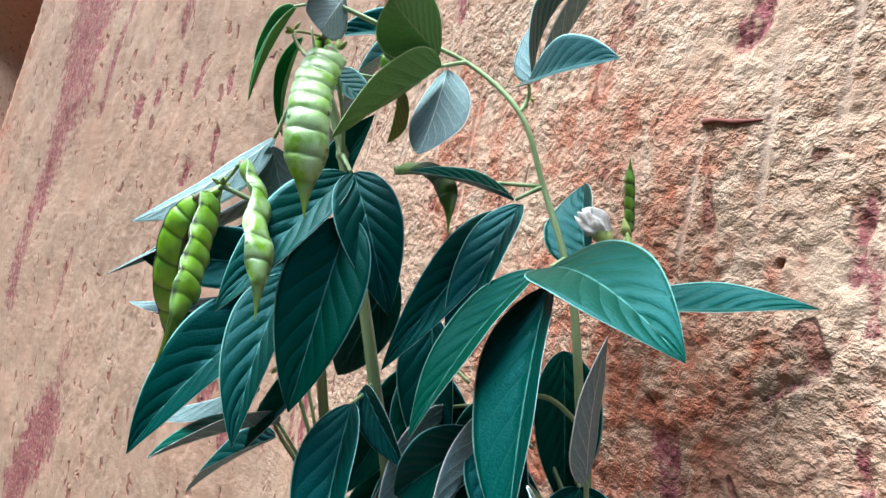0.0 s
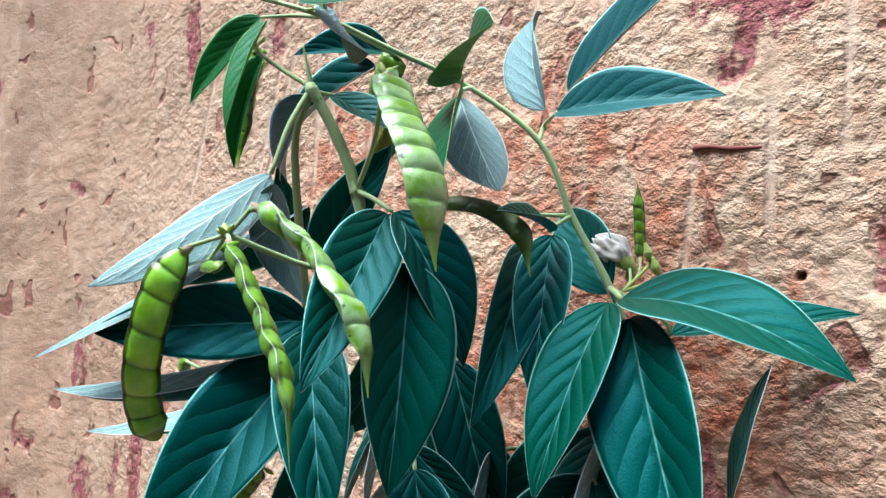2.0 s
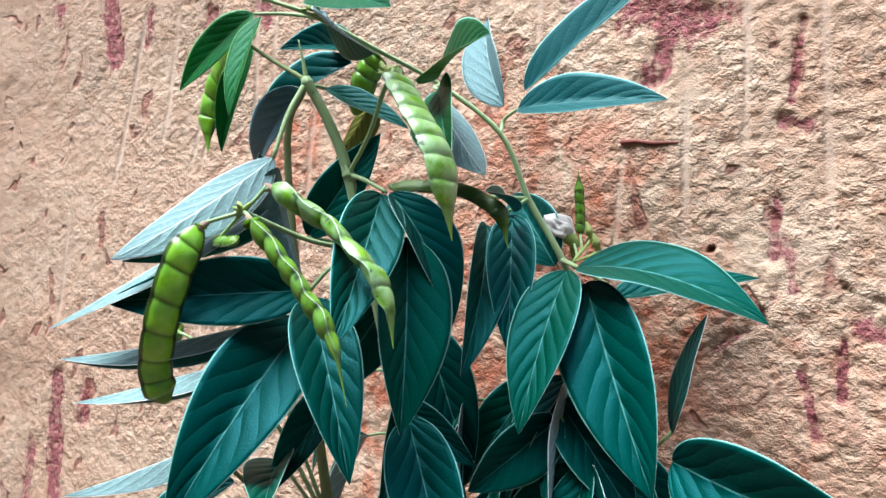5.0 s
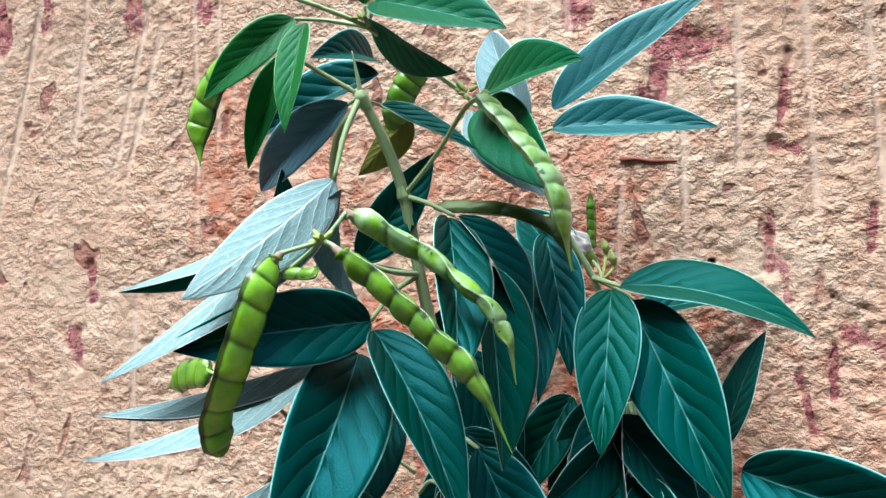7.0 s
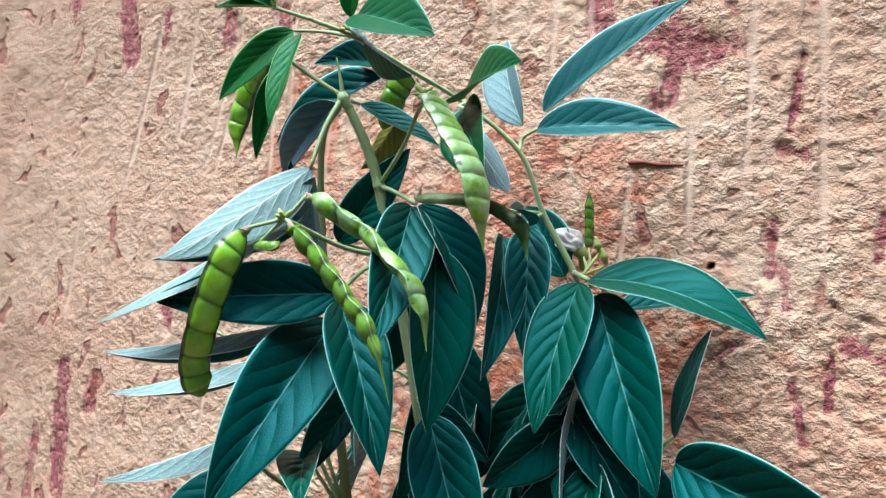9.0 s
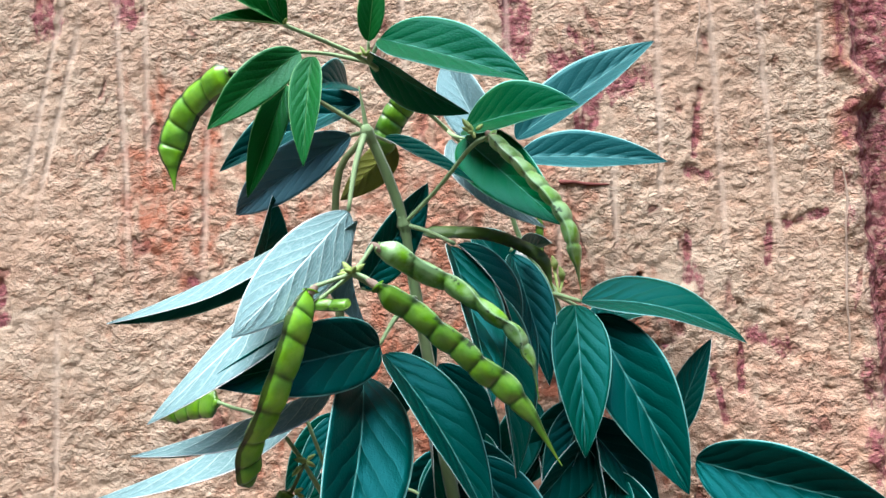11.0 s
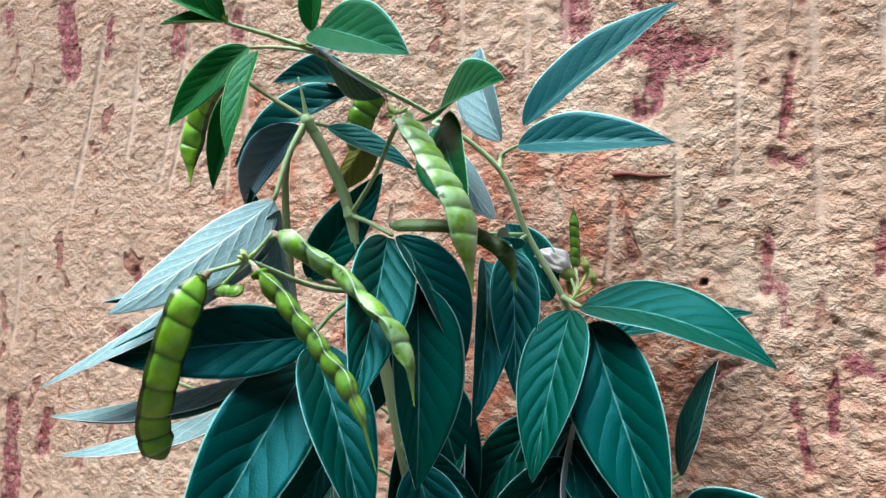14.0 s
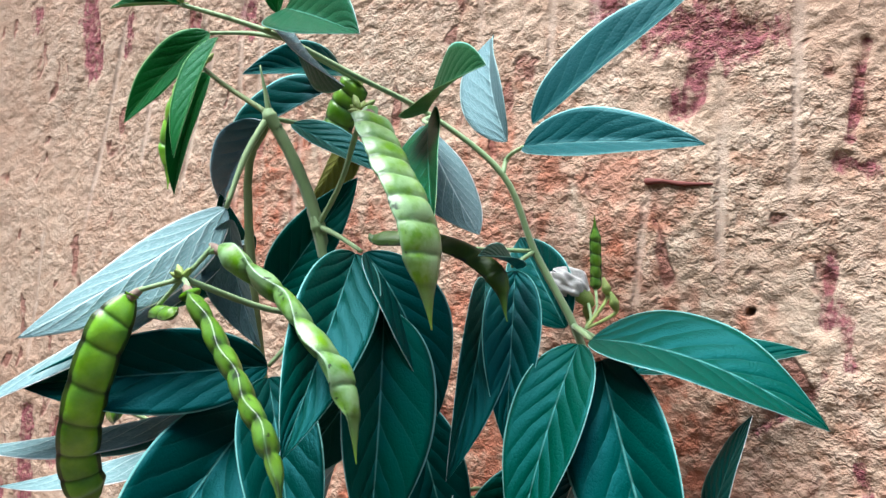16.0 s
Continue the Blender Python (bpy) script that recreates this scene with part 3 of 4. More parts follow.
# pale scrapes left by the pick: top and foot
SCRAPES = [
    (0.152, 1.398, 0.148, 1.290), (0.179, 1.396, 0.179, 1.270), (0.203, 1.394, 0.206, 1.272), (0.125, 1.325, 0.124, 1.270), (0.056, 1.385, 0.055, 1.351),
    (0.097, 1.292, 0.093, 1.254), (-0.134, 1.415, -0.128, 1.285), (-0.155, 1.395, -0.175, 1.310), (-0.118, 1.415, -0.118, 1.325), (-0.163, 1.412, -0.182, 1.320),
    (0.234, 1.390, 0.232, 1.345), (-0.166, 1.240, -0.168, 1.150), (-0.086, 1.340, -0.089, 1.270), (-0.205, 1.420, -0.211, 1.340), (-0.305, 1.290, -0.307, 1.215),
    (0.075, 1.420, 0.074, 1.370), (0.020, 1.420, 0.020, 1.370), (-0.240, 1.420, -0.262, 1.300),
]
# open cracks: two ends, half width, depth
GROOVES = [
    (0.180, 1.242, 0.183, 1.236, 0.0012, 0.0014), (0.183, 1.236, 0.201, 1.228, 0.0012, 0.0016), (0.201, 1.228, 0.209, 1.217, 0.0013, 0.0016), (0.209, 1.217, 0.216, 1.199, 0.0011, 0.0014),
    (0.216, 1.199, 0.230, 1.186, 0.0013, 0.0016), (0.186, 1.247, 0.188, 1.240, 0.0010, 0.0012),
]


def scrape_at(x, z):
    best = 0.0
    for xt, zt, xb, zb in SCRAPES:
        if zb - 0.02 < z < zt + 0.02:
            f = (z - zb) / (zt - zb)
            c = xb + (xt - xb) * f + 0.0003 * noise.noise(Vector((xt * 50, z * 30, 1)))
            w = 0.0026 * (0.9 + 0.4 * noise.noise(Vector((xt * 90, z * 40, 5))))
            e = max(0.0, 1 - abs(x - c) / w)
            ends = min(1.0, max(0.0, (z - zb + 0.02) / 0.03), 1) * min(1.0, max(0.0, (zt + 0.02 - z) / 0.03))
            best = max(best, min(1, e * 1.7) * ends * (0.85 + 0.3 * noise.noise(Vector((xt * 70, z * 50, 9)))))
    return max(0.0, best)


def seam_x(z):
    """Where the pale earth ends against the wine-red earth."""
    return 0.248 + 0.012 * max(0.0, 1 - abs(z - 1.342) / 0.014) + 0.004 * noise.noise(Vector((0, z * 40, 2))) + 0.0022 * noise.noise(Vector((4, z * 150, 2)))


def wall_form(x, z):
    """How far the face stands back (y) and its stains at a place on the bank."""
    y = 0.17 * (z - 1.29)
    y -= 0.30 * max(0.0, min(2.6, -x) - 0.33) * min(1.0, max(0.0, (-x - 0.33) / 0.15))
    p = Vector((x, 0, z))
    y += 0.004 * noise.noise(p * 7) + 0.0013 * noise.noise(p * 22)
    y += 0.0004 * noise.noise(Vector((x * 60, 7, z * 48))) + 0.0004 * noise.noise(Vector((x * 150, 3, z * 130)))
    sc = scrape_at(x, z)
    calm = min(1.0, max(0.2, 1 + (x + 0.16) * 2.6))
    rough = (1 - 0.85 * sc) * calm
    # soft hollows and drip furrows of the rain-washed part
    if x < -0.2:
        soft = min(1.0, (-0.2 - x) / 0.2)
        y += soft * (0.0022 * noise.noise(Vector((x * 40, 5, z * 17))) + 0.0016 * max(0.0, noise.noise(Vector((x * 75, 9, z * 42))) - 0.15))
    wild = 1 + 0.3 * min(1, max(0, (x - 0.10) / 0.04)) * min(1, max(0, (1.245 - z) / 0.03))
    # broken flakes: flat tops with sharp lower ledges
    f1 = noise.noise(Vector((x * 85, 4, z * 120))) + 0.35 * noise.noise(Vector((x * 190, 8, z * 230)))
    f2 = noise.noise(Vector((x * 150, 2, z * 190))) + 0.3 * noise.noise(Vector((x * 420, 5, z * 460)))
    y += rough * wild * (0.0003 * min(1, max(0, (f1 + 0.02) / 0.10)) + 0.0004 * min(1, max(0, (f2 + 0.02) / 0.12)))
    y += rough * 0.0003 * noise.noise(Vector((x * 330, 1, z * 360)))
    pu, ru = stroke_at(x, z, PURPLE), patch_at(x, z, RUST_AND_SHADE)
    y += 0.0016 * pu * min(1.0, 0.5 + calm) + 0.0010 * sc
    if 0.11 < x < 0.24 and 1.18 < z < 1.36:
        for x0, z0, x1, z1, w, deep in GROOVES:
            r = (to_line(x, z, x0, z0, x1, z1) + 0.0012 * noise.noise(Vector((x * 260, z * 260, 6)))) / w
            if r < 1:
                y += deep * (1 - r * r) * min(1.0, max(0.0, 0.5 + 1.6 * noise.noise(Vector((x * 120, z * 120, 2)))))
    # a stained rib, then the wine-red earth that lies behind it
    if x > 0.2:
        c = seam_x(z)
        rib = max(0.0, 1 - abs(x - c + 0.006) / 0.009)
        y -= 0.0050 * rib * (0.6 + 0.8 * noise.noise(Vector((1, z * 45, 8))))
        over = min(1.0, max(0.0, (x - c) / 0.010))
        y += 0.012 * over + 0.003 * over * noise.noise(Vector((x * 55, 4, z * 26))) + 0.002 * over * noise.noise(Vector((x * 140, 4, z * 130)))
        pu = max(pu, min(1.0, max(0.0, (x - c + 0.004) / 0.008)) * (1.05 + 0.5 * noise.noise(Vector((x * 70, z * 30, 4)))), rib * (0.55 + 0.8 * noise.noise(Vector((x * 30, z * 40, 11)))))
        if z > 1.31:
            ru = max(ru, rib * 0.9)
    # the hollow at the far end of the face, its shade painted with both stains
    if x < -1.3:
        edge = -1.42 - (1.75 - z) * 0.55 + 0.03 * noise.noise(Vector((0, z * 8, 5)))
        deep = min(1.0, max(0.0, (edge - x) / 0.10)) * min(1.0, max(0.0, (x + 3.2) / 0.4)) * min(1.0, max(0.0, (2.15 - z) / 0.2)) * min(1.0, max(0.0, (z - 1.20) / 0.2))
        y += 0.75 * deep
        pu, ru = max(pu, 1.3 * deep), max(ru, deep)
    # the small bored hole
    y += 0.012 * max(0.0, 1 - math.hypot(x - 0.134, z - 1.253) / 0.0018)
    return y, pu, ru, sc


def axis(breaks):
    out = []
    for a, b, n in breaks:
        out += [a + (b - a) * i / n for i in range(n)]
    return out + [breaks[-1][1]]


xs = axis([(-8.0, -2.6, 24), (-2.6, -0.9, 160), (-0.9, -0.36, 380), (-0.36, 0.30, 700), (0.30, 0.7, 50), (0.7, 2.6, 40), (2.6, 8.0, 24)])
zs = axis([(-0.02, 0.9, 40), (0.9, 1.10, 80), (1.10, 1.46, 400), (1.46, 1.75, 60), (1.75, 3.0, 40)])
vs, cols = [], []
for z in zs:
    for x in xs:
        y, pu, ru, sc = wall_form(x, z)
        vs.append((x, y, z))
        cols += [pu, ru, sc, 1.0]
w = len(xs)
fs = [(j * w + i, j * w + i + 1, (j + 1) * w + i + 1, (j + 1) * w + i) for j in range(len(zs) - 1) for i in range(w - 1)]
nv0 = len(vs)
# the bank has depth: a top that runs back and a rear face
me = bpy.data.meshes.new("wall_north")
back = [(xs[0], 1.5, 3.0), (xs[-1], 1.5, 3.0), (xs[0], 1.5, -0.02), (xs[-1], 1.5, -0.02)]
vs += back
top_l, top_r = (len(zs) - 1) * w, len(zs) * w - 1
left = tuple(j * w for j in range(len(zs)))
right = tuple(j * w + w - 1 for j in range(len(zs)))
fs += [tuple(range(top_l, top_r + 1)) + (nv0 + 1, nv0), (nv0, nv0 + 1, nv0 + 3, nv0 + 2), left + (nv0, nv0 + 2), tuple(reversed(right)) + (nv0 + 3, nv0 + 1)]
cols += [0, 0, 0, 1] * 4
me.from_pydata(vs, [], fs)
attr = me.color_attributes.new("patch", "FLOAT_COLOR", "POINT")
attr.data.foreach_set("color", cols)
me.polygons.foreach_set("use_smooth", [True] * len(me.polygons))
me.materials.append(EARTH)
me.update()
tagged(new("wall_north", me), "cut laterite earth bank, pale ochre with rust and purple stains and pick scrapes", "earth wall", kind="structure")

# an unseen dark bank behind the walk, added to block low front light
bm = bmesh.new()
bmesh.ops.create_grid(bm, x_segments=60, y_segments=24, size=1)
for v in bm.verts:
    x, z = v.co.x * 6, (v.co.y + 1) * 2.3
    v.co = (x, -2.2 - 0.12 * z + 0.08 * noise.noise(Vector((x * 1.5, 0, z * 1.5))), z - 0.02)
bmesh.ops.solidify(bm, geom=bm.faces[:], thickness=0.6)
tagged(mesh_object("unseen_bank_south", bm, BANK), "unseen dark bank added to hold back light from the front", "earth wall", kind="structure")

bm = bmesh.new()
bmesh.ops.create_grid(bm, x_segments=60, y_segments=60, size=60)
for v in bm.verts:
    r = v.co.length
    v.co.z = 0.02 * noise.noise(v.co * 0.7) * min(1, r / 3)
ground = mesh_object("ground", bm, SOIL)
tagged(ground, "bare reddish earth ground at the foot of the bank", "ground", kind="structure")

# ---- the shrub ----
shrub = tagged(new("pigeon_pea_shrub"), "leafy pigeon pea shrub with green pods growing before the earth bank", "shrub")
GREY = "grey-green ribbed stem"

# main stem, second stem and the arching branch
stem("stem", [(0.06, -0.06, -0.01), (0.055, -0.07, 0.6), (0.042, -0.09, 1.1), (0.0351, -0.0988, 1.2049), (0.029, -0.106, 1.262), (0.026, -0.109, 1.290), (0.0215, -0.112, 1.308), (0.0156, -0.1166, 1.3246)], [0.006, 0.005, 0.003, 0.0021, 0.0019, 0.0018, 0.0017, 0.0015], STEM, shrub, GREY, 0.17, 14)
stem("stem", [(0.05, -0.05, -0.01), (0.03, -0.07, 0.7), (0.005, -0.105, 1.15), (0.0018, -0.1142, 1.2921), (0.0150, -0.1168, 1.3238)], [0.006, 0.0045, 0.0022, 0.0014, 0.0011], TWIG, shrub, "thinner olive-brown stem", 0.05)
stem("branch", [(0.115, -0.04, -0.01), (0.108, -0.045, 0.7), (0.099, -0.05, 1.16), (0.0955, -0.05, 1.19), (0.091, -0.05, 1.232), (0.0851, -0.0503, 1.2529), (0.0720, -0.0506, 1.2782), (0.0634, -0.0553, 1.3048), (0.0430, -0.0666, 1.3259), (0.030, -0.092, 1.338), (0.0171, -0.1105, 1.3486), (0.004, -0.119, 1.355), (-0.0088, -0.1272, 1.3600)], [0.005, 0.0035, 0.0018, 0.0016, 0.0014, 0.0012, 0.0011, 0.0010, 0.0008, 0.0008, 0.0008, 0.0007, 0.0006], STEM, shrub, "arching green branch", 0.13, 12)

stem("stem_tip", [(0.0156, -0.1166, 1.3240), (0.0150, -0.1172, 1.3310), (0.0140, -0.1180, 1.3395)], [0.0011, 0.0007, 0.0002], STEM, shrub, "pale pointed tip of the stem", 0.1)
stem("stem_tip", [(0.0152, -0.1166, 1.3235), (0.0115, -0.1180, 1.3285)], [0.0010, 0.0002], STEM, shrub)

for joint, low, high in (((0.026, -0.109, 1.290), (0.0268, -0.1083, 1.2868), (0.0252, -0.1097, 1.2932)), ((0.0156, -0.1166, 1.3240), (0.0172, -0.1153, 1.3200), (0.0152, -0.1168, 1.3262))):
    stem("joint", [low, joint, high], [0.0017, 0.0025, 0.0015], STEM, shrub, "swollen joint of the stem", 0.05, 12)

# three-fingered leaves: petiole, then its leaflets
lf = compound_leaf([(0.0851, -0.0503, 1.2529), (0.0960, -0.0636, 1.2507)], [0.0011, 0.0008])
leaflet(lf, (0.0960, -0.0636, 1.2507), (0.1628, -0.0722, 1.2311), (0.21, -0.42, 0.88), 0.227, 0.100, 0.11)
leaflet(lf, (0.1000, -0.0669, 1.2451), (0.1297, -0.0994, 1.1790), (-0.01, -0.90, 0.44), 0.215, 0.025, 0.19)
leaflet(lf, (0.0929, -0.0665, 1.2497), (0.0890, -0.1090, 1.1990), (0.05, -0.80, 0.60), 0.184, 0.055, 0.14)
lf = compound_leaf([(0.0720, -0.0506, 1.2782), (0.0672, -0.0591, 1.2735)], [0.0009, 0.0007])
leaflet(lf, (0.0675, -0.0571, 1.2718), (0.0785, -0.0912, 1.2219), (0.37, -0.73, 0.58), 0.169, 0.034, 0.20)
leaflet(lf, (0.0538, -0.0532, 1.2683), (0.0687, -0.1099, 1.2166), (0.79, -0.28, 0.54), 0.140, 0.057, 0.24)
leaflet(lf, (0.0705, -0.0622, 1.2730), (0.0800, -0.1060, 1.2800), (0.55, 0.31, 0.78), 0.12, 0.03, 0.25, mats=[LEAF_TOP, LEAF_MID])
lf = compound_leaf([(0.026, -0.109, 1.290), (0.035, -0.111, 1.287), (0.0446, -0.1122, 1.2821)], [0.0011, 0.0008, 0.0007])
leaflet(lf, (0.0424, -0.1122, 1.2815), (0.0544, -0.1594, 1.2357), (0.69, -0.41, 0.60), 0.179, 0.026, 0.19)
leaflet(lf, (0.0545, -0.1160, 1.2660), (0.0615, -0.1380, 1.2042), (0.86, -0.46, 0.25), 0.228, 0.021, 0.18)
leaflet(lf, (0.0454, -0.1115, 1.2819), (0.0642, -0.1056, 1.2337), (0.85, -0.32, 0.42), 0.240, 0.100, 0.21)
lf = compound_leaf([(0.029, -0.106, 1.262), (0.022, -0.116, 1.257), (0.0164, -0.1237, 1.2487)], [0.0011, 0.0009, 0.0007])
leaflet(lf, (0.0164, -0.1237, 1.2487), (-0.0287, -0.1737, 1.2502), (0.72, -0.65, 0.25), 0.195, 0.034, 0.19)
leaflet(lf, (0.0087, -0.1176, 1.2364), (0.0010, -0.1808, 1.1799), (0.60, -0.57, 0.54), 0.205, 0.100, 0.20)
leaflet(lf, (0.0179, -0.1252, 1.2457), (0.0527, -0.1535, 1.1925), (0.54, -0.54, 0.64), 0.181, 0.066, 0.21)
lf = compound_leaf([(0.0156, -0.1166, 1.3246), (0.012, -0.124, 1.312), (0.0096, -0.1305, 1.2965)], [0.0012, 0.0010, 0.0007])
leaflet(lf, (0.0096, -0.1305, 1.2965), (-0.0174, -0.1788, 1.2644), (-0.46, 0.62, -0.62), 0.175, 0.043, 0.12, label="pale grey-green underside turned outwards")
leaflet(lf, (0.0020, -0.1245, 1.2825), (-0.0400, -0.1865, 1.2430), (0.40, 0.70, -0.60), 0.16, 0.0, 0.10, label="pale grey-green underside turned outwards")
leaflet(lf, (0.0127, -0.1322, 1.2930), (0.0126, -0.1225, 1.2539), (-0.98, 0.20, 0.05), 0.247, 0.100, 0.28, mats=[LEAF_TOP, LEAF_PALE])
lf = compound_leaf([(0.0171, -0.1105, 1.3486), (0.004, -0.112, 1.352), (-0.0057, -0.1190, 1.3523)], [0.0008, 0.0007, 0.0006])
leaflet(lf, (-0.0057, -0.1190, 1.3523), (-0.0370, -0.1290, 1.3265), (0.05, -0.98, 0.12), 0.19, 0.04, 0.15, mats=[YOUNG_TOP, YOUNG_UNDER])
leaflet(lf, (-0.0016, -0.1197, 1.3502), (-0.0030, -0.1379, 1.3119), (-0.02, -0.90, 0.43), 0.149, 0.033, 0.21, mats=[YOUNG_TOP, YOUNG_UNDER])
leaflet(lf, (-0.0125, -0.1134, 1.3421), (-0.0283, -0.1179, 1.3026), (0.18, -0.98, 0.04), 0.156, 0.065, 0.25, mats=[YOUNG_TOP, YOUNG_UNDER])
lf = compound_leaf([(0.0171, -0.1105, 1.3486), (0.0220, -0.1140, 1.3560)], [0.0009, 0.0007])
leaflet(lf, (0.0220, -0.1140, 1.3560), (0.0713, -0.1436, 1.3346), (-0.17, -0.74, 0.65), 0.194, 0.017, 0.17, mats=[LEAF_GREEN, LEAF_UNDER])
leaflet(lf, (0.0166, -0.1056, 1.3522), (0.0522, -0.1260, 1.3272), (-0.67, -0.50, -0.55), 0.201, 0.027, 0.18, mats=[LEAF_GREEN, LEAF_UNDER])
lf = compound_leaf([(0.0430, -0.0666, 1.3259), (0.0450, -0.0751, 1.3235), (0.0497, -0.0802, 1.3215)], [0.0009, 0.0008, 0.0006])
leaflet(lf, (0.0502, -0.0813, 1.3253), (0.0904, -0.1171, 1.3288), (-0.54, -0.55, 0.64), 0.247, 0.039, 0.17, mats=[LEAF_GREEN, YOUNG_UNDER])
leaflet(lf, (0.0443, -0.0752, 1.3219), (0.0785, -0.1021, 1.2856), (-0.45, 0.46, -0.76), 0.20, 0.025, 0.17)
leaflet(lf, (0.0497, -0.0802, 1.3215), (0.0819, -0.1319, 1.2878), (-0.49, -0.67, 0.56), 0.176, 0.006, 0.17, mats=[LEAF_GREEN, YOUNG_UNDER])
lf = compound_leaf([(0.0634, -0.0553, 1.3048), (0.0638, -0.0519, 1.3109), (0.0727, -0.0578, 1.3135)], [0.0009, 0.0008, 0.0006])
leaflet(lf, (0.0727, -0.0578, 1.3135), (0.1333, -0.0682, 1.3080), (-0.08, -0.79, 0.61), 0.176, 0.030, 0.20, mats=[LEAF_MID, LEAF_UNDER])
leaflet(lf, (0.0724, -0.0491, 1.3217), (0.1342, -0.0480, 1.3607), (-0.33, -0.77, 0.55), 0.177, 0.016, 0.18, mats=[LEAF_MID, LEAF_UNDER])
leaflet(lf, (0.0627, -0.0492, 1.3166), (0.0419, -0.0146, 1.3634), (-0.43, -0.81, 0.40), 0.199, 0.078, 0.23, mats=[LEAF_PALE, LEAF_TOP], label="pale grey-green leaflet turned up")
lf = compound_leaf([(0.0150, -0.1168, 1.3238), (0.0094, -0.1122, 1.3230)], [0.0009, 0.0007])
leaflet(lf, (0.0094, -0.1122, 1.3230), (-0.0452, -0.0795, 1.2960), (-0.46, -0.88, -0.13), 0.150, 0.067, 0.20, mats=[LEAF_SLATE, LEAF_UNDER])
leaflet(lf, (0.0095, -0.0797, 1.3380), (-0.0506, -0.0794, 1.3137), (-0.20, -0.85, 0.49), 0.194, 0.051, 0.22)
leaflet(lf, (0.0014, -0.0624, 1.3468), (-0.0080, -0.1041, 1.3419), (0.83, -0.24, 0.51), 0.215, 0.082, 0.24)
leaflet(lf, (0.0214, -0.1130, 1.3215), (0.0525, -0.1079, 1.3038), (0.50, -0.40, 0.76), 0.185, -0.005, 0.15)
lf = compound_leaf([(0.029, -0.106, 1.262), (0.0097, -0.1140, 1.2679)], [0.0009, 0.0007])
leaflet(lf, (0.0097, -0.1140, 1.2679), (0.0353, -0.0999, 1.3047), (0.49, -0.87, -0.00), 0.199, 0.028, 0.18)
lf = compound_leaf([(0.0018, -0.1142, 1.2921), (-0.0383, -0.0803, 1.2720)], [0.0008, 0.0006])
leaflet(lf, (-0.0383, -0.0803, 1.2720), (-0.0233, -0.1025, 1.3033), (0.56, -0.52, -0.64), 0.203, 0.064, 0.22)
leaflet(lf, (-0.0150, -0.0950, 1.2880), (-0.0770, -0.1310, 1.2620), (-0.10, -0.47, -0.88), 0.17, 0.02, 0.3)
lf = compound_leaf([(0.0851, -0.0503, 1.2529), (0.100, -0.045, 1.243), (0.1022, -0.0420, 1.2364)], [0.0009, 0.0008, 0.0007])
leaflet(lf, (0.1022, -0.0420, 1.2364), (0.1537, -0.0139, 1.2411), (0.13, -0.39, 0.91), 0.181, 0.007, 0.17)
leaflet(lf, (0.0758, -0.0340, 1.2492), (0.0504, -0.0160, 1.2820), (0.2, -0.95, 0.25), 0.32, 0.03, 0.25)
lf = compound_leaf([(0.099, -0.05, 1.16), (0.1308, -0.0754, 1.1944)], [0.0009, 0.0007])
leaflet(lf, (0.1308, -0.0754, 1.1944), (0.1454, -0.0808, 1.2359), (-0.86, -0.46, 0.19), 0.191, 0.03, 0.05)
leaflet(lf, (0.1345, -0.0920, 1.1900), (0.2010, -0.1150, 1.1770), (-0.05, -0.97, 0.12), 0.25, 0.05, 0.22)
lf = compound_leaf([(0.0351, -0.0988, 1.2049), (0.0480, -0.1120, 1.2020)], [0.0009, 0.0007])
leaflet(lf, (0.0480, -0.1120, 1.2020), (0.0760, -0.1340, 1.1480), (0.55, -0.80, 0.0), 0.21, 0.03, 0.2)
leaflet(lf, (0.0345, -0.0750, 1.2291), (0.0543, -0.0800, 1.1709), (0.5, -0.8, 0.2), 0.22, 0.03, 0.2)
lf = compound_leaf([(0.099, -0.05, 1.16), (0.0951, -0.0866, 1.1997)], [0.0009, 0.0006])
leaflet(lf, (0.0951, -0.0866, 1.1997), (0.0653, -0.1031, 1.1747), (0.25, -0.95, -0.15), 0.269, 0.03, 0.2)
leaflet(lf, (0.0920, -0.0800, 1.2040), (0.1210, -0.0880, 1.1660), (0.35, -0.80, 0.48), 0.24, 0.03, 0.2)
lf = compound_leaf([(0.005, -0.105, 1.15), (-0.0150, -0.1150, 1.2250)], [0.0009, 0.0007])
leaflet(lf, (0.0000, -0.1350, 1.2380), (-0.0500, -0.1770, 1.2310), (-0.10, -0.45, -0.89), 0.17, 0.02, 0.3)
leaflet(lf, (-0.0150, -0.1150, 1.2250), (-0.0760, -0.1560, 1.2090), (-0.20, -0.38, -0.90), 0.15, 0.02, 0.28)
leaflet(lf, (-0.0150, -0.1300, 1.1980), (-0.0620, -0.1720, 1.1800), (-0.20, 0.00, -0.97), 0.14, 0.02, 0.25)

# leaves of the shaded inside and the lower part
lf = compound_leaf([(0.0351, -0.0988, 1.2049), (0.0407, -0.1050, 1.2059)], [0.0009, 0.0007])
leaflet(lf, (0.0407, -0.1050, 1.2059), (0.0675, -0.1000, 1.1831), (0.3, -0.9, 0.3), 0.2, 0.03, 0.2)
leaflet(lf, (0.0185, -0.1100, 1.2122), (0.0064, -0.1400, 1.1783), (0.3, -0.8, 0.5), 0.2, 0.03, 0.2)
lf = compound_leaf([(0.099, -0.05, 1.16), (0.0751, -0.0600, 1.2065)], [0.0009, 0.0007])
leaflet(lf, (0.0751, -0.0600, 1.2065), (0.0512, -0.0800, 1.1672), (0.0, -0.9, 0.4), 0.22, 0.03, 0.2)
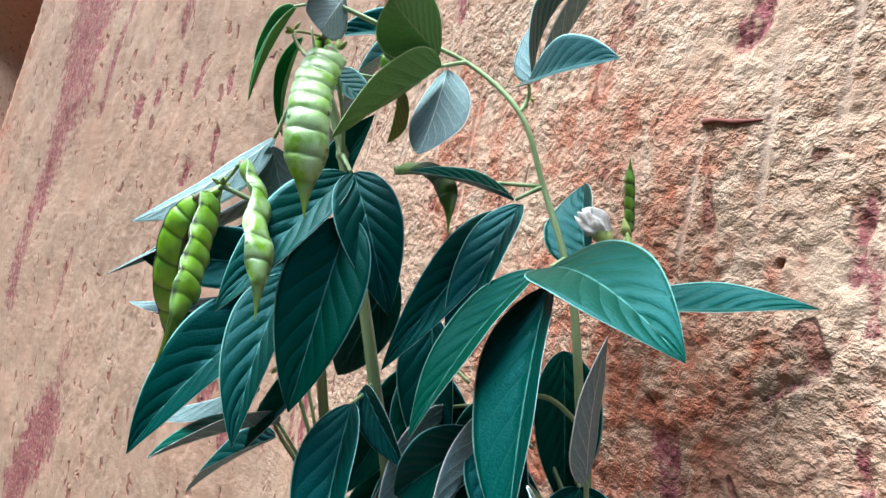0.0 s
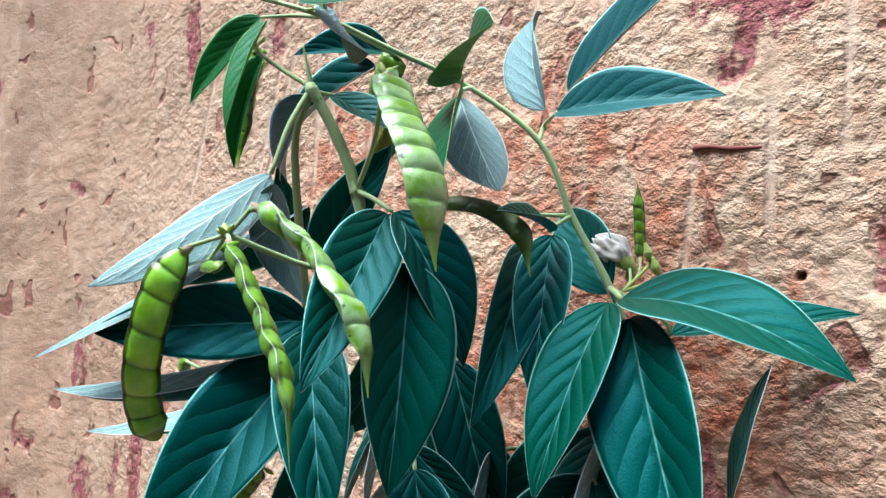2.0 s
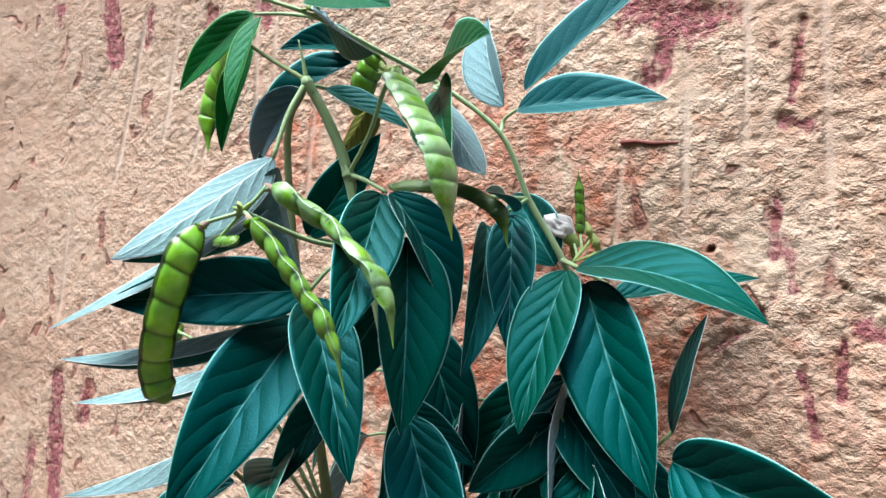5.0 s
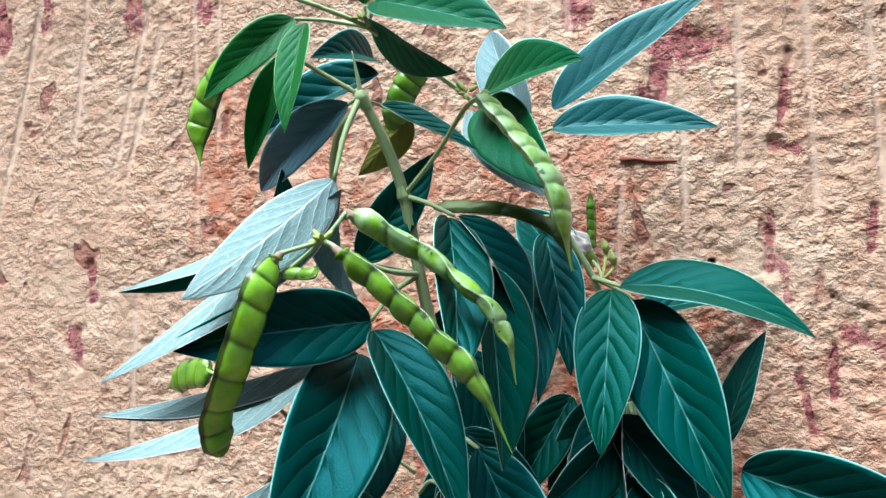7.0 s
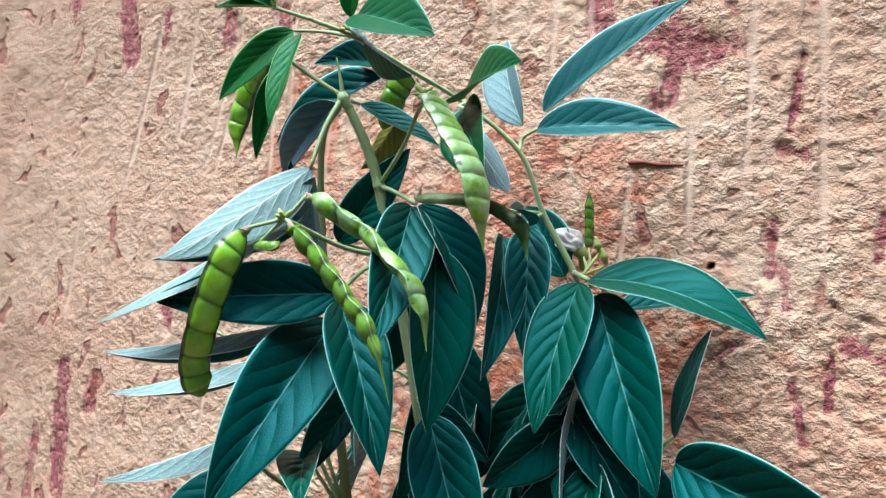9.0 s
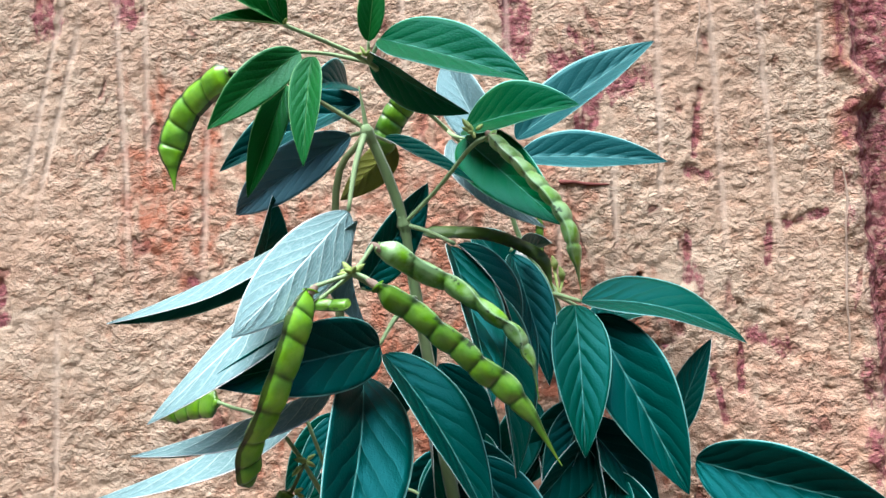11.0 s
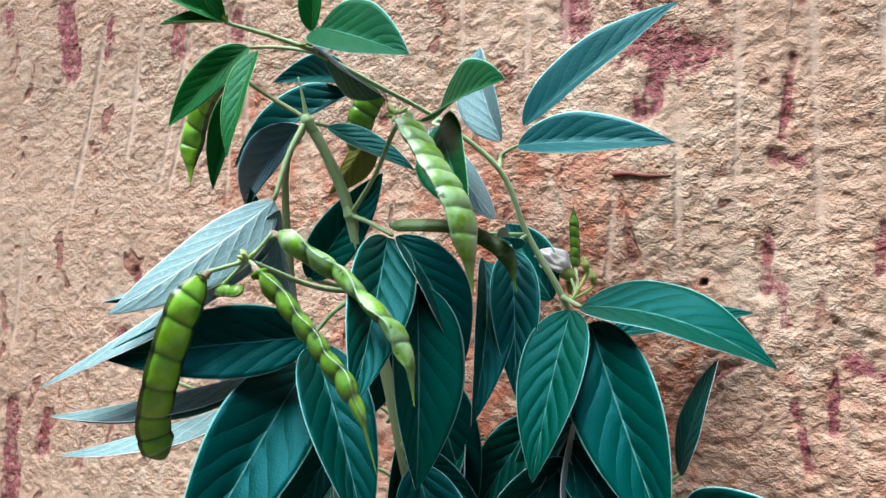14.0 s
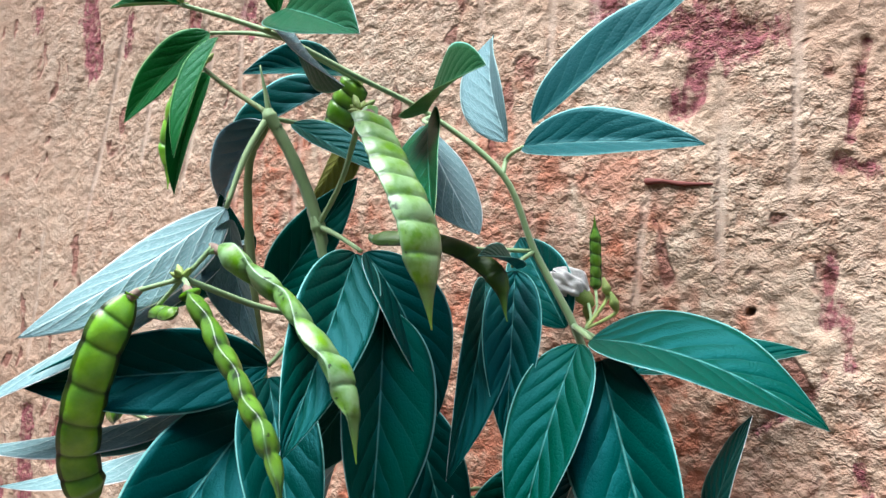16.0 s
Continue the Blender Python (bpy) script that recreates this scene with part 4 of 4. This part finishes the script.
leaflet(lf, (0.0847, -0.0500, 1.2221), (0.0860, -0.0500, 1.1689), (0.9, -0.4, 0.1), 0.24, 0.03, 0.2)
leaflet(lf, (0.0318, -0.0900, 1.2469), (-0.0030, -0.1000, 1.2022), (0.9, -0.4, 0.1), 0.22, 0.03, 0.2)
lf = compound_leaf([(0.005, -0.105, 1.15), (-0.0012, -0.1250, 1.1851)], [0.0009, 0.0007])
leaflet(lf, (-0.0012, -0.1250, 1.1851), (0.0390, -0.1772, 1.1884), (0.2, -0.5, .85), 0.15, 0.03, 0.25)
leaflet(lf, (-0.0332, -0.1180, 1.1709), (-0.0756, -0.1500, 1.1380), (0.3, -0.2, .93), 0.2, 0.03, 0.2)
# random filler leaves; the deep rows are added to keep light off the wall
rng = random.Random(11)
for k in range(27):
    deep = k >= 15
    root = Vector(((0.0 + 0.085 * (k % 3) / 2) if deep else (0.01 + 0.10 * (k % 3) / 2), (-0.035 if deep else -0.064) + rng.uniform(-0.01, 0.01), (1.20 if not deep else 1.185 + 0.165) - 0.033 * (k // 3) + rng.uniform(-0.012, 0.012)))
    turn = rng.uniform(-1.2, 1.2)
    base = root + Vector((0.02 * math.sin(turn), -0.02 * math.cos(turn), 0.008))
    lf = compound_leaf([root, (root + base) / 2 + Vector((0, 0, 0.004)), base], [0.0009, 0.0008, 0.0006])
    for a in (-0.9, 0.0, 0.9):
        d = Vector((math.sin(turn + a), -math.cos(turn + a), -1.3 - 0.3 * (a == 0))).normalized()
        leaflet(lf, base, base + d * (rng.uniform(0.045, 0.055) if deep else rng.uniform(0.05, 0.065)), (math.sin(turn), -math.cos(turn), -0.1), rng.uniform(0.18, 0.22), 0.03, 0.2)

# young shoot at the end of the arching branch
lf = compound_leaf([(0.004, -0.119, 1.355), (-0.0088, -0.1272, 1.3600)], [0.0008, 0.0006])
leaflet(lf, (-0.0088, -0.1272, 1.3600), (-0.0310, -0.1360, 1.3610), (0.1, -0.75, 0.65), 0.17, 0.02, 0.3, mats=[YOUNG_TOP, YOUNG_UNDER], label="small bright green young leaflet")
leaflet(lf, (-0.0088, -0.1272, 1.3600), (-0.0308, -0.1352, 1.3720), (0.1, -0.8, 0.6), 0.18, 0.02, 0.3, mats=[YOUNG_TOP, YOUNG_UNDER], label="small bright green young leaflet")
leaflet(lf, (-0.0088, -0.1272, 1.3600), (-0.0128, -0.1312, 1.3820), (0.2, -0.95, 0.1), 0.18, 0.02, 0.3, mats=[YOUNG_TOP, YOUNG_UNDER], label="small bright green young leaflet")
lf = compound_leaf([(0.0171, -0.1105, 1.3486), (0.0177, -0.1130, 1.3556)], [0.0008, 0.0006])
leaflet(lf, (0.0177, -0.1130, 1.3556), (0.0222, -0.1130, 1.3816), (0.1, -0.97, 0.1), 0.2, 0.02, 0.2, mats=[YOUNG_TOP, YOUNG_UNDER])
lf = compound_leaf([(0.0150, -0.1168, 1.3238), (0.0220, -0.0850, 1.3206)], [0.0008, 0.0006])
leaflet(lf, (0.0220, -0.0850, 1.3206), (-0.0019, -0.0800, 1.2994), (-0.2, 0.9, -0.3), 0.25, 0.03, 0.2, mats=[OLIVE, OLIVE], label="yellowing olive leaflet")

# ---- pods ----
def calyx(parent, at, towards, size=0.0016):
    """The dried, pinkish brown cup between a stalk and its pod."""
    a, d = Vector(at), (Vector(towards) - Vector(at)).normalized()
    bm = bmesh.new()
    tube(bm, [a - d * size, a, a + d * size, a + d * size * 2], [size * 0.35, size * 0.75, size * 0.85, size * 0.7], 3, 9)
    part("calyx", bm, DRY, parent, "dried pinkish brown calyx")


ped = stalk([(0.029, -0.106, 1.262), (0.0225, -0.128, 1.2665), (0.0130, -0.1503, 1.2775)], [0.0011, 0.0009, 0.0010])
calyx(ped, (0.0020, -0.1560, 1.2745), (-0.0010, -0.1600, 1.2710))
calyx(ped, (0.0195, -0.1446, 1.2855), (0.0240, -0.1440, 1.2825))
calyx(ped, (0.0190, -0.1540, 1.2750), (0.0240, -0.1555, 1.2715))
stalk([(0.0130, -0.1503, 1.2775), (0.0075, -0.1530, 1.2762), (0.0010, -0.1567, 1.2745)], [0.0008, 0.0007, 0.0008])
stalk([(0.0130, -0.1503, 1.2775), (0.0160, -0.1478, 1.2812), (0.0192, -0.1448, 1.2858)], [0.0008, 0.0007, 0.0008])
stalk([(0.0130, -0.1503, 1.2775), (0.0170, -0.1525, 1.2765), (0.0205, -0.1543, 1.2740)], [0.0008, 0.0007, 0.0008])
pod(ped, [(0.0004, -0.1572, 1.2738), (-0.0030, -0.1640, 1.2620), (-0.0106, -0.1665, 1.2424), (-0.0204, -0.1621, 1.2249), (-0.0219, -0.1573, 1.2129)], (0.85, -0.5, 0.1), 0.0108, 0.0050, 7, "plump green pod with dark speckles along the seam", taper=0.88, skin=POD_DARK, neck=0.17)
pod(ped, [(0.0200, -0.1444, 1.2850), (0.0383, -0.1427, 1.2742), (0.0567, -0.1472, 1.2616), (0.0668, -0.1487, 1.2494), (0.0695, -0.1504, 1.2342)], (0.55, 0.50, 0.60), 0.0084, 0.0052, 6, "long shrivelled green pod with a twisted pale seam", shrivel=0.45, turn=110, skin=POD_WAXY, sway_by=0.25)
pod(ped, [(0.0210, -0.1547, 1.2735), (0.0378, -0.1604, 1.2612), (0.0508, -0.1651, 1.2501), (0.0627, -0.1702, 1.2398), (0.0728, -0.1782, 1.2238)], (-0.56, -0.75, -0.35), 0.0104, 0.0052, 7, "green pod beaded over its seeds, with a pale seam and a pointed beak", shrivel=0.15, sway_by=0.12)
buds(ped, (0.0130, -0.1503, 1.2775), 6, 0.0022, 0.004, 3)
ped = stalk([(0.026, -0.109, 1.290), (0.040, -0.114, 1.303), (0.052, -0.121, 1.316), (0.0588, -0.1249, 1.3194)], [0.0009, 0.0008, 0.0008, 0.0008])
pod(ped, [(0.0588, -0.1249, 1.3194), (0.0710, -0.1336, 1.3055), (0.0817, -0.1387, 1.2895), (0.0856, -0.1405, 1.2648)], (0.80, -0.20, 0.55), 0.0122, 0.0050, 8, "broad green pod with a pale bloom", taper=0.78, skin=POD_WAXY)
calyx(ped, (0.0588, -0.1249, 1.3194), (0.0650, -0.1295, 1.3125), 0.0022)
buds(ped, (0.053, -0.121, 1.321), 6, 0.0024, 0.004, 4)
ped = stalk([(0.0156, -0.1166, 1.3246), (0.000, -0.119, 1.335), (-0.016, -0.116, 1.345), (-0.0373, -0.0975, 1.3506)], [0.0009, 0.0008, 0.0007, 0.0006], TWIG)
pod(ped, [(-0.0373, -0.0975, 1.3506), (-0.0559, -0.0899, 1.3401), (-0.0655, -0.0879, 1.3246), (-0.0652, -0.0908, 1.3070)], (0.2, -0.95, 0.15), 0.0110, 0.007, 5, "green pod with darkened edge", skin=POD_DARK)
calyx(ped, (-0.0373, -0.0975, 1.3506), (-0.0470, -0.0935, 1.3455), 0.0018)
buds(ped, (-0.009, -0.119, 1.343), 4, 0.0018, 0.003, 5)
ped = stalk([(0.0720, -0.0506, 1.2782), (0.05, -0.07, 1.281), (0.0310, -0.0894, 1.2853)], [0.0008, 0.0007, 0.0006])
pod(ped, [(0.0310, -0.0894, 1.2853), (0.0560, -0.0875, 1.2834), (0.0763, -0.0904, 1.2741), (0.0815, -0.0929, 1.2600)], (0.15, -0.6, 0.75), 0.0064, 0.0034, 5, "green pod among the leaves, its skin darkened for the shade there", skin=POD_SHADED)
ped = stalk([(0.005, -0.105, 1.15), (-0.02, -0.12, 1.215), (-0.0386, -0.1360, 1.2343)], [0.0010, 0.0008, 0.0006])
pod(ped, [(-0.0386, -0.1360, 1.2343), (-0.053, -0.128, 1.231), (-0.0680, -0.1200, 1.2240)], (0.2, -0.9, 0.3), 0.0100, 0.0045, 4, "pale yellow-green young pod")
ped = stalk([(0.0171, -0.1105, 1.3486), (0.0277, -0.0880, 1.3371)], [0.0008, 0.0006])
pod(ped, [(0.0277, -0.0880, 1.3371), (0.0214, -0.0880, 1.3284), (0.0151, -0.0880, 1.3149)], (0.4, -0.9, 0.0), 0.010, 0.006, 4, "olive green pod behind the stem", taper=0.8)
buds(shrub, (-0.0088, -0.1272, 1.3600), 4, 0.0016, 0.003, 6)
buds(shrub, (0.0165, -0.112, 1.351), 5, 0.0018, 0.0035, 7)
buds(shrub, (0.0638, -0.0519, 1.3109), 3, 0.0015, 0.004, 8)

ped = stalk([(0.005, -0.105, 1.15), (-0.0334, -0.1180, 1.1753), (-0.0201, -0.1200, 1.1947), (-0.0140, -0.1200, 1.2063)], [0.0012, 0.0009, 0.0008, 0.0006], TWIG)
buds(ped, (-0.0140, -0.1200, 1.2063), 5, 0.0022, 0.0045, 21)
buds(ped, (-0.0201, -0.1200, 1.1947), 4, 0.0020, 0.004, 22)
pod(ped, [(-0.0201, -0.1200, 1.1947), (-0.0267, -0.1240, 1.1860), (-0.0365, -0.1260, 1.1761)], (0.3, -0.9, 0.1), 0.0075, 0.005, 4, "small yellow-green young pod")
ped = stalk([(0.0130, -0.1503, 1.2775), (-0.0005, -0.1500, 1.2682)], [0.0007, 0.0006])
pod(ped, [(-0.0005, -0.1500, 1.2682), (0.0122, -0.1530, 1.2681)], (0.1, -0.6, 0.7), 0.0044, 0.0032, 2, "short broken green pod stub", taper=0.9)

# ---- flower, its buds and the small upright pod at the fork of the branch ----
ped = stalk([(0.0885, -0.048, 1.2515), (0.0875, -0.040, 1.254), (0.0833, -0.0311, 1.2592)], [0.0006, 0.0005, 0.0006])
fl, fb = Vector((0.0783, -0.0322, 1.2657)), Vector((0.0833, -0.0311, 1.2592))
axis_f = ((fl - fb).normalized() + Vector((-0.25, 0, 0.1))).normalized()
side_f = axis_f.cross(Vector((0, 0, 1))).normalized()
up_f = side_f.cross(axis_f)


def petal(parent, length, radius, sweep, droop, seed, label=""):
    """A thin hooded petal, pleated along its length, with a crumpled rim that droops."""
    bm = bmesh.new()
    rows = []
    for i in range(19):
        s = i / 18
        r = radius * math.sin(math.pi * (0.12 + 0.80 * s)) ** 0.7
        row = []
        for j in range(41):
            a = math.pi * (0.5 + sweep * (j / 40 - 0.5))
            crumple = noise.noise(Vector((math.cos(a) * 1.9, math.sin(a) * 1.9, s * 3 + seed)))
            pleat = 1 + (0.05 + 0.09 * s) * math.sin(a * 11 + 3 * crumple + seed) + 0.38 * crumple
            rim = 0.0011 * s * s * math.sin(a * 7 + seed)
            row.append(bm.verts.new(fb + axis_f * (0.002 + length * s + rim) + (side_f * math.cos(a) * 0.7 + up_f * math.sin(a)) * r * pleat - up_f * droop * s * s))
        rows.append(row)
    for a, b in zip(rows, rows[1:]):
        for j in range(40):
            bm.faces.new((a[j], a[j + 1], b[j + 1], b[j]))
    bmesh.ops.solidify(bm, geom=bm.faces[:], thickness=0.00025)
    return part("petal", bm, PETAL, parent, label)


petal(ped, 0.0138, 0.0062, 1.3, 0.0030, 2.0, "wilting white pea flower")
petal(ped, 0.0100, 0.0034, 1.7, 0.0045, 5.0)
petal(ped, 0.0085, 0.0022, 1.9, 0.0020, 9.0)
bm = bmesh.new()
tube(bm, [fb - axis_f * 0.003, fb, fb + axis_f * 0.004, fb + axis_f * 0.0055], [0.0008, 0.0026, 0.0036, 0.003], 4, 12)
part("calyx", bm, BUD, ped, "yellow-green calyx")
for k, (dx, dy, dz) in enumerate(((0.006, 0.003, 0.004), (0.009, 0.002, -0.001), (-0.001, 0.002, -0.004))):
    bm = bmesh.new()
    c = fb + Vector((dx, dy, dz))
    tube(bm, [(0.0885, -0.048, 1.2515), c - Vector((0, 0, 0.004)), c, c + Vector((-0.001, 0, 0.004))], [0.0005, 0.0007, 0.0019, 0.0004], 5, 10)
    part("bud", bm, BUD, ped)
sp = stalk([(0.0885, -0.048, 1.2515), (0.086, -0.03, 1.256), (0.0829, -0.0212, 1.2620)], [0.0005, 0.0005, 0.0006])
pod(sp, [(0.0829, -0.0212, 1.2620), (0.0833, -0.0213, 1.270), (0.0835, -0.0215, 1.279), (0.0836, -0.0216, 1.2895)], (0.3, -0.9, 0), 0.0036, 0.0028, 5, "thin upright young pod", taper=0.75)

# ---- dead root ends that stick out of the bank ----
def root_stub(points, radii):
    bm = bmesh.new()
    tube(bm, points, radii, 6, 9)
    ob = mesh_object("root", bm, ROOT)
    return tagged(ob, "short reddish-brown dead root lying in the earth face", "root")


def on_face(x, z, out=0.0):
    return (x, wall_form(x, z)[0] - out, z)


root_stub([on_face(0.0965, 1.302, -0.002), on_face(0.0985, 1.3015, 0.0008), on_face(0.104, 1.3012, 0.0004), on_face(0.111, 1.2998, 0.0007), on_face(0.1215, 1.2992, 0.0)], [0.0012, 0.0014, 0.0008, 0.0010, 0.0004])


def rootlet(points, radii, label):
    bm = bmesh.new()
    tube(bm, points, radii, 6, 7)
    return tagged(mesh_object("rootlet", bm, ROOT_PALE), label, "root")


rootlet([on_face(0.2385, 1.302, 0.0006), on_face(0.2396, 1.287, 0.0006), on_face(0.2374, 1.272, 0.0005), on_face(0.2372, 1.258, 0.0010), on_face(0.2345, 1.236, 0.0008), on_face(0.2352, 1.222, 0.0008), on_face(0.2342, 1.207, 0.0004)], [0.0003, 0.0006, 0.0005, 0.0006, 0.0005, 0.0005, 0.0003], "long pale rootlet hanging down the earth face")
rootlet([on_face(0.1735, 1.392, 0.0004), on_face(0.1728, 1.380, 0.0008), on_face(0.1705, 1.372, 0.0010), on_face(0.1708, 1.366, 0.0008), on_face(0.1690, 1.357, 0.0004)], [0.0003, 0.0004, 0.0004, 0.0003, 0.0002], "thin pale rootlet on the earth face")
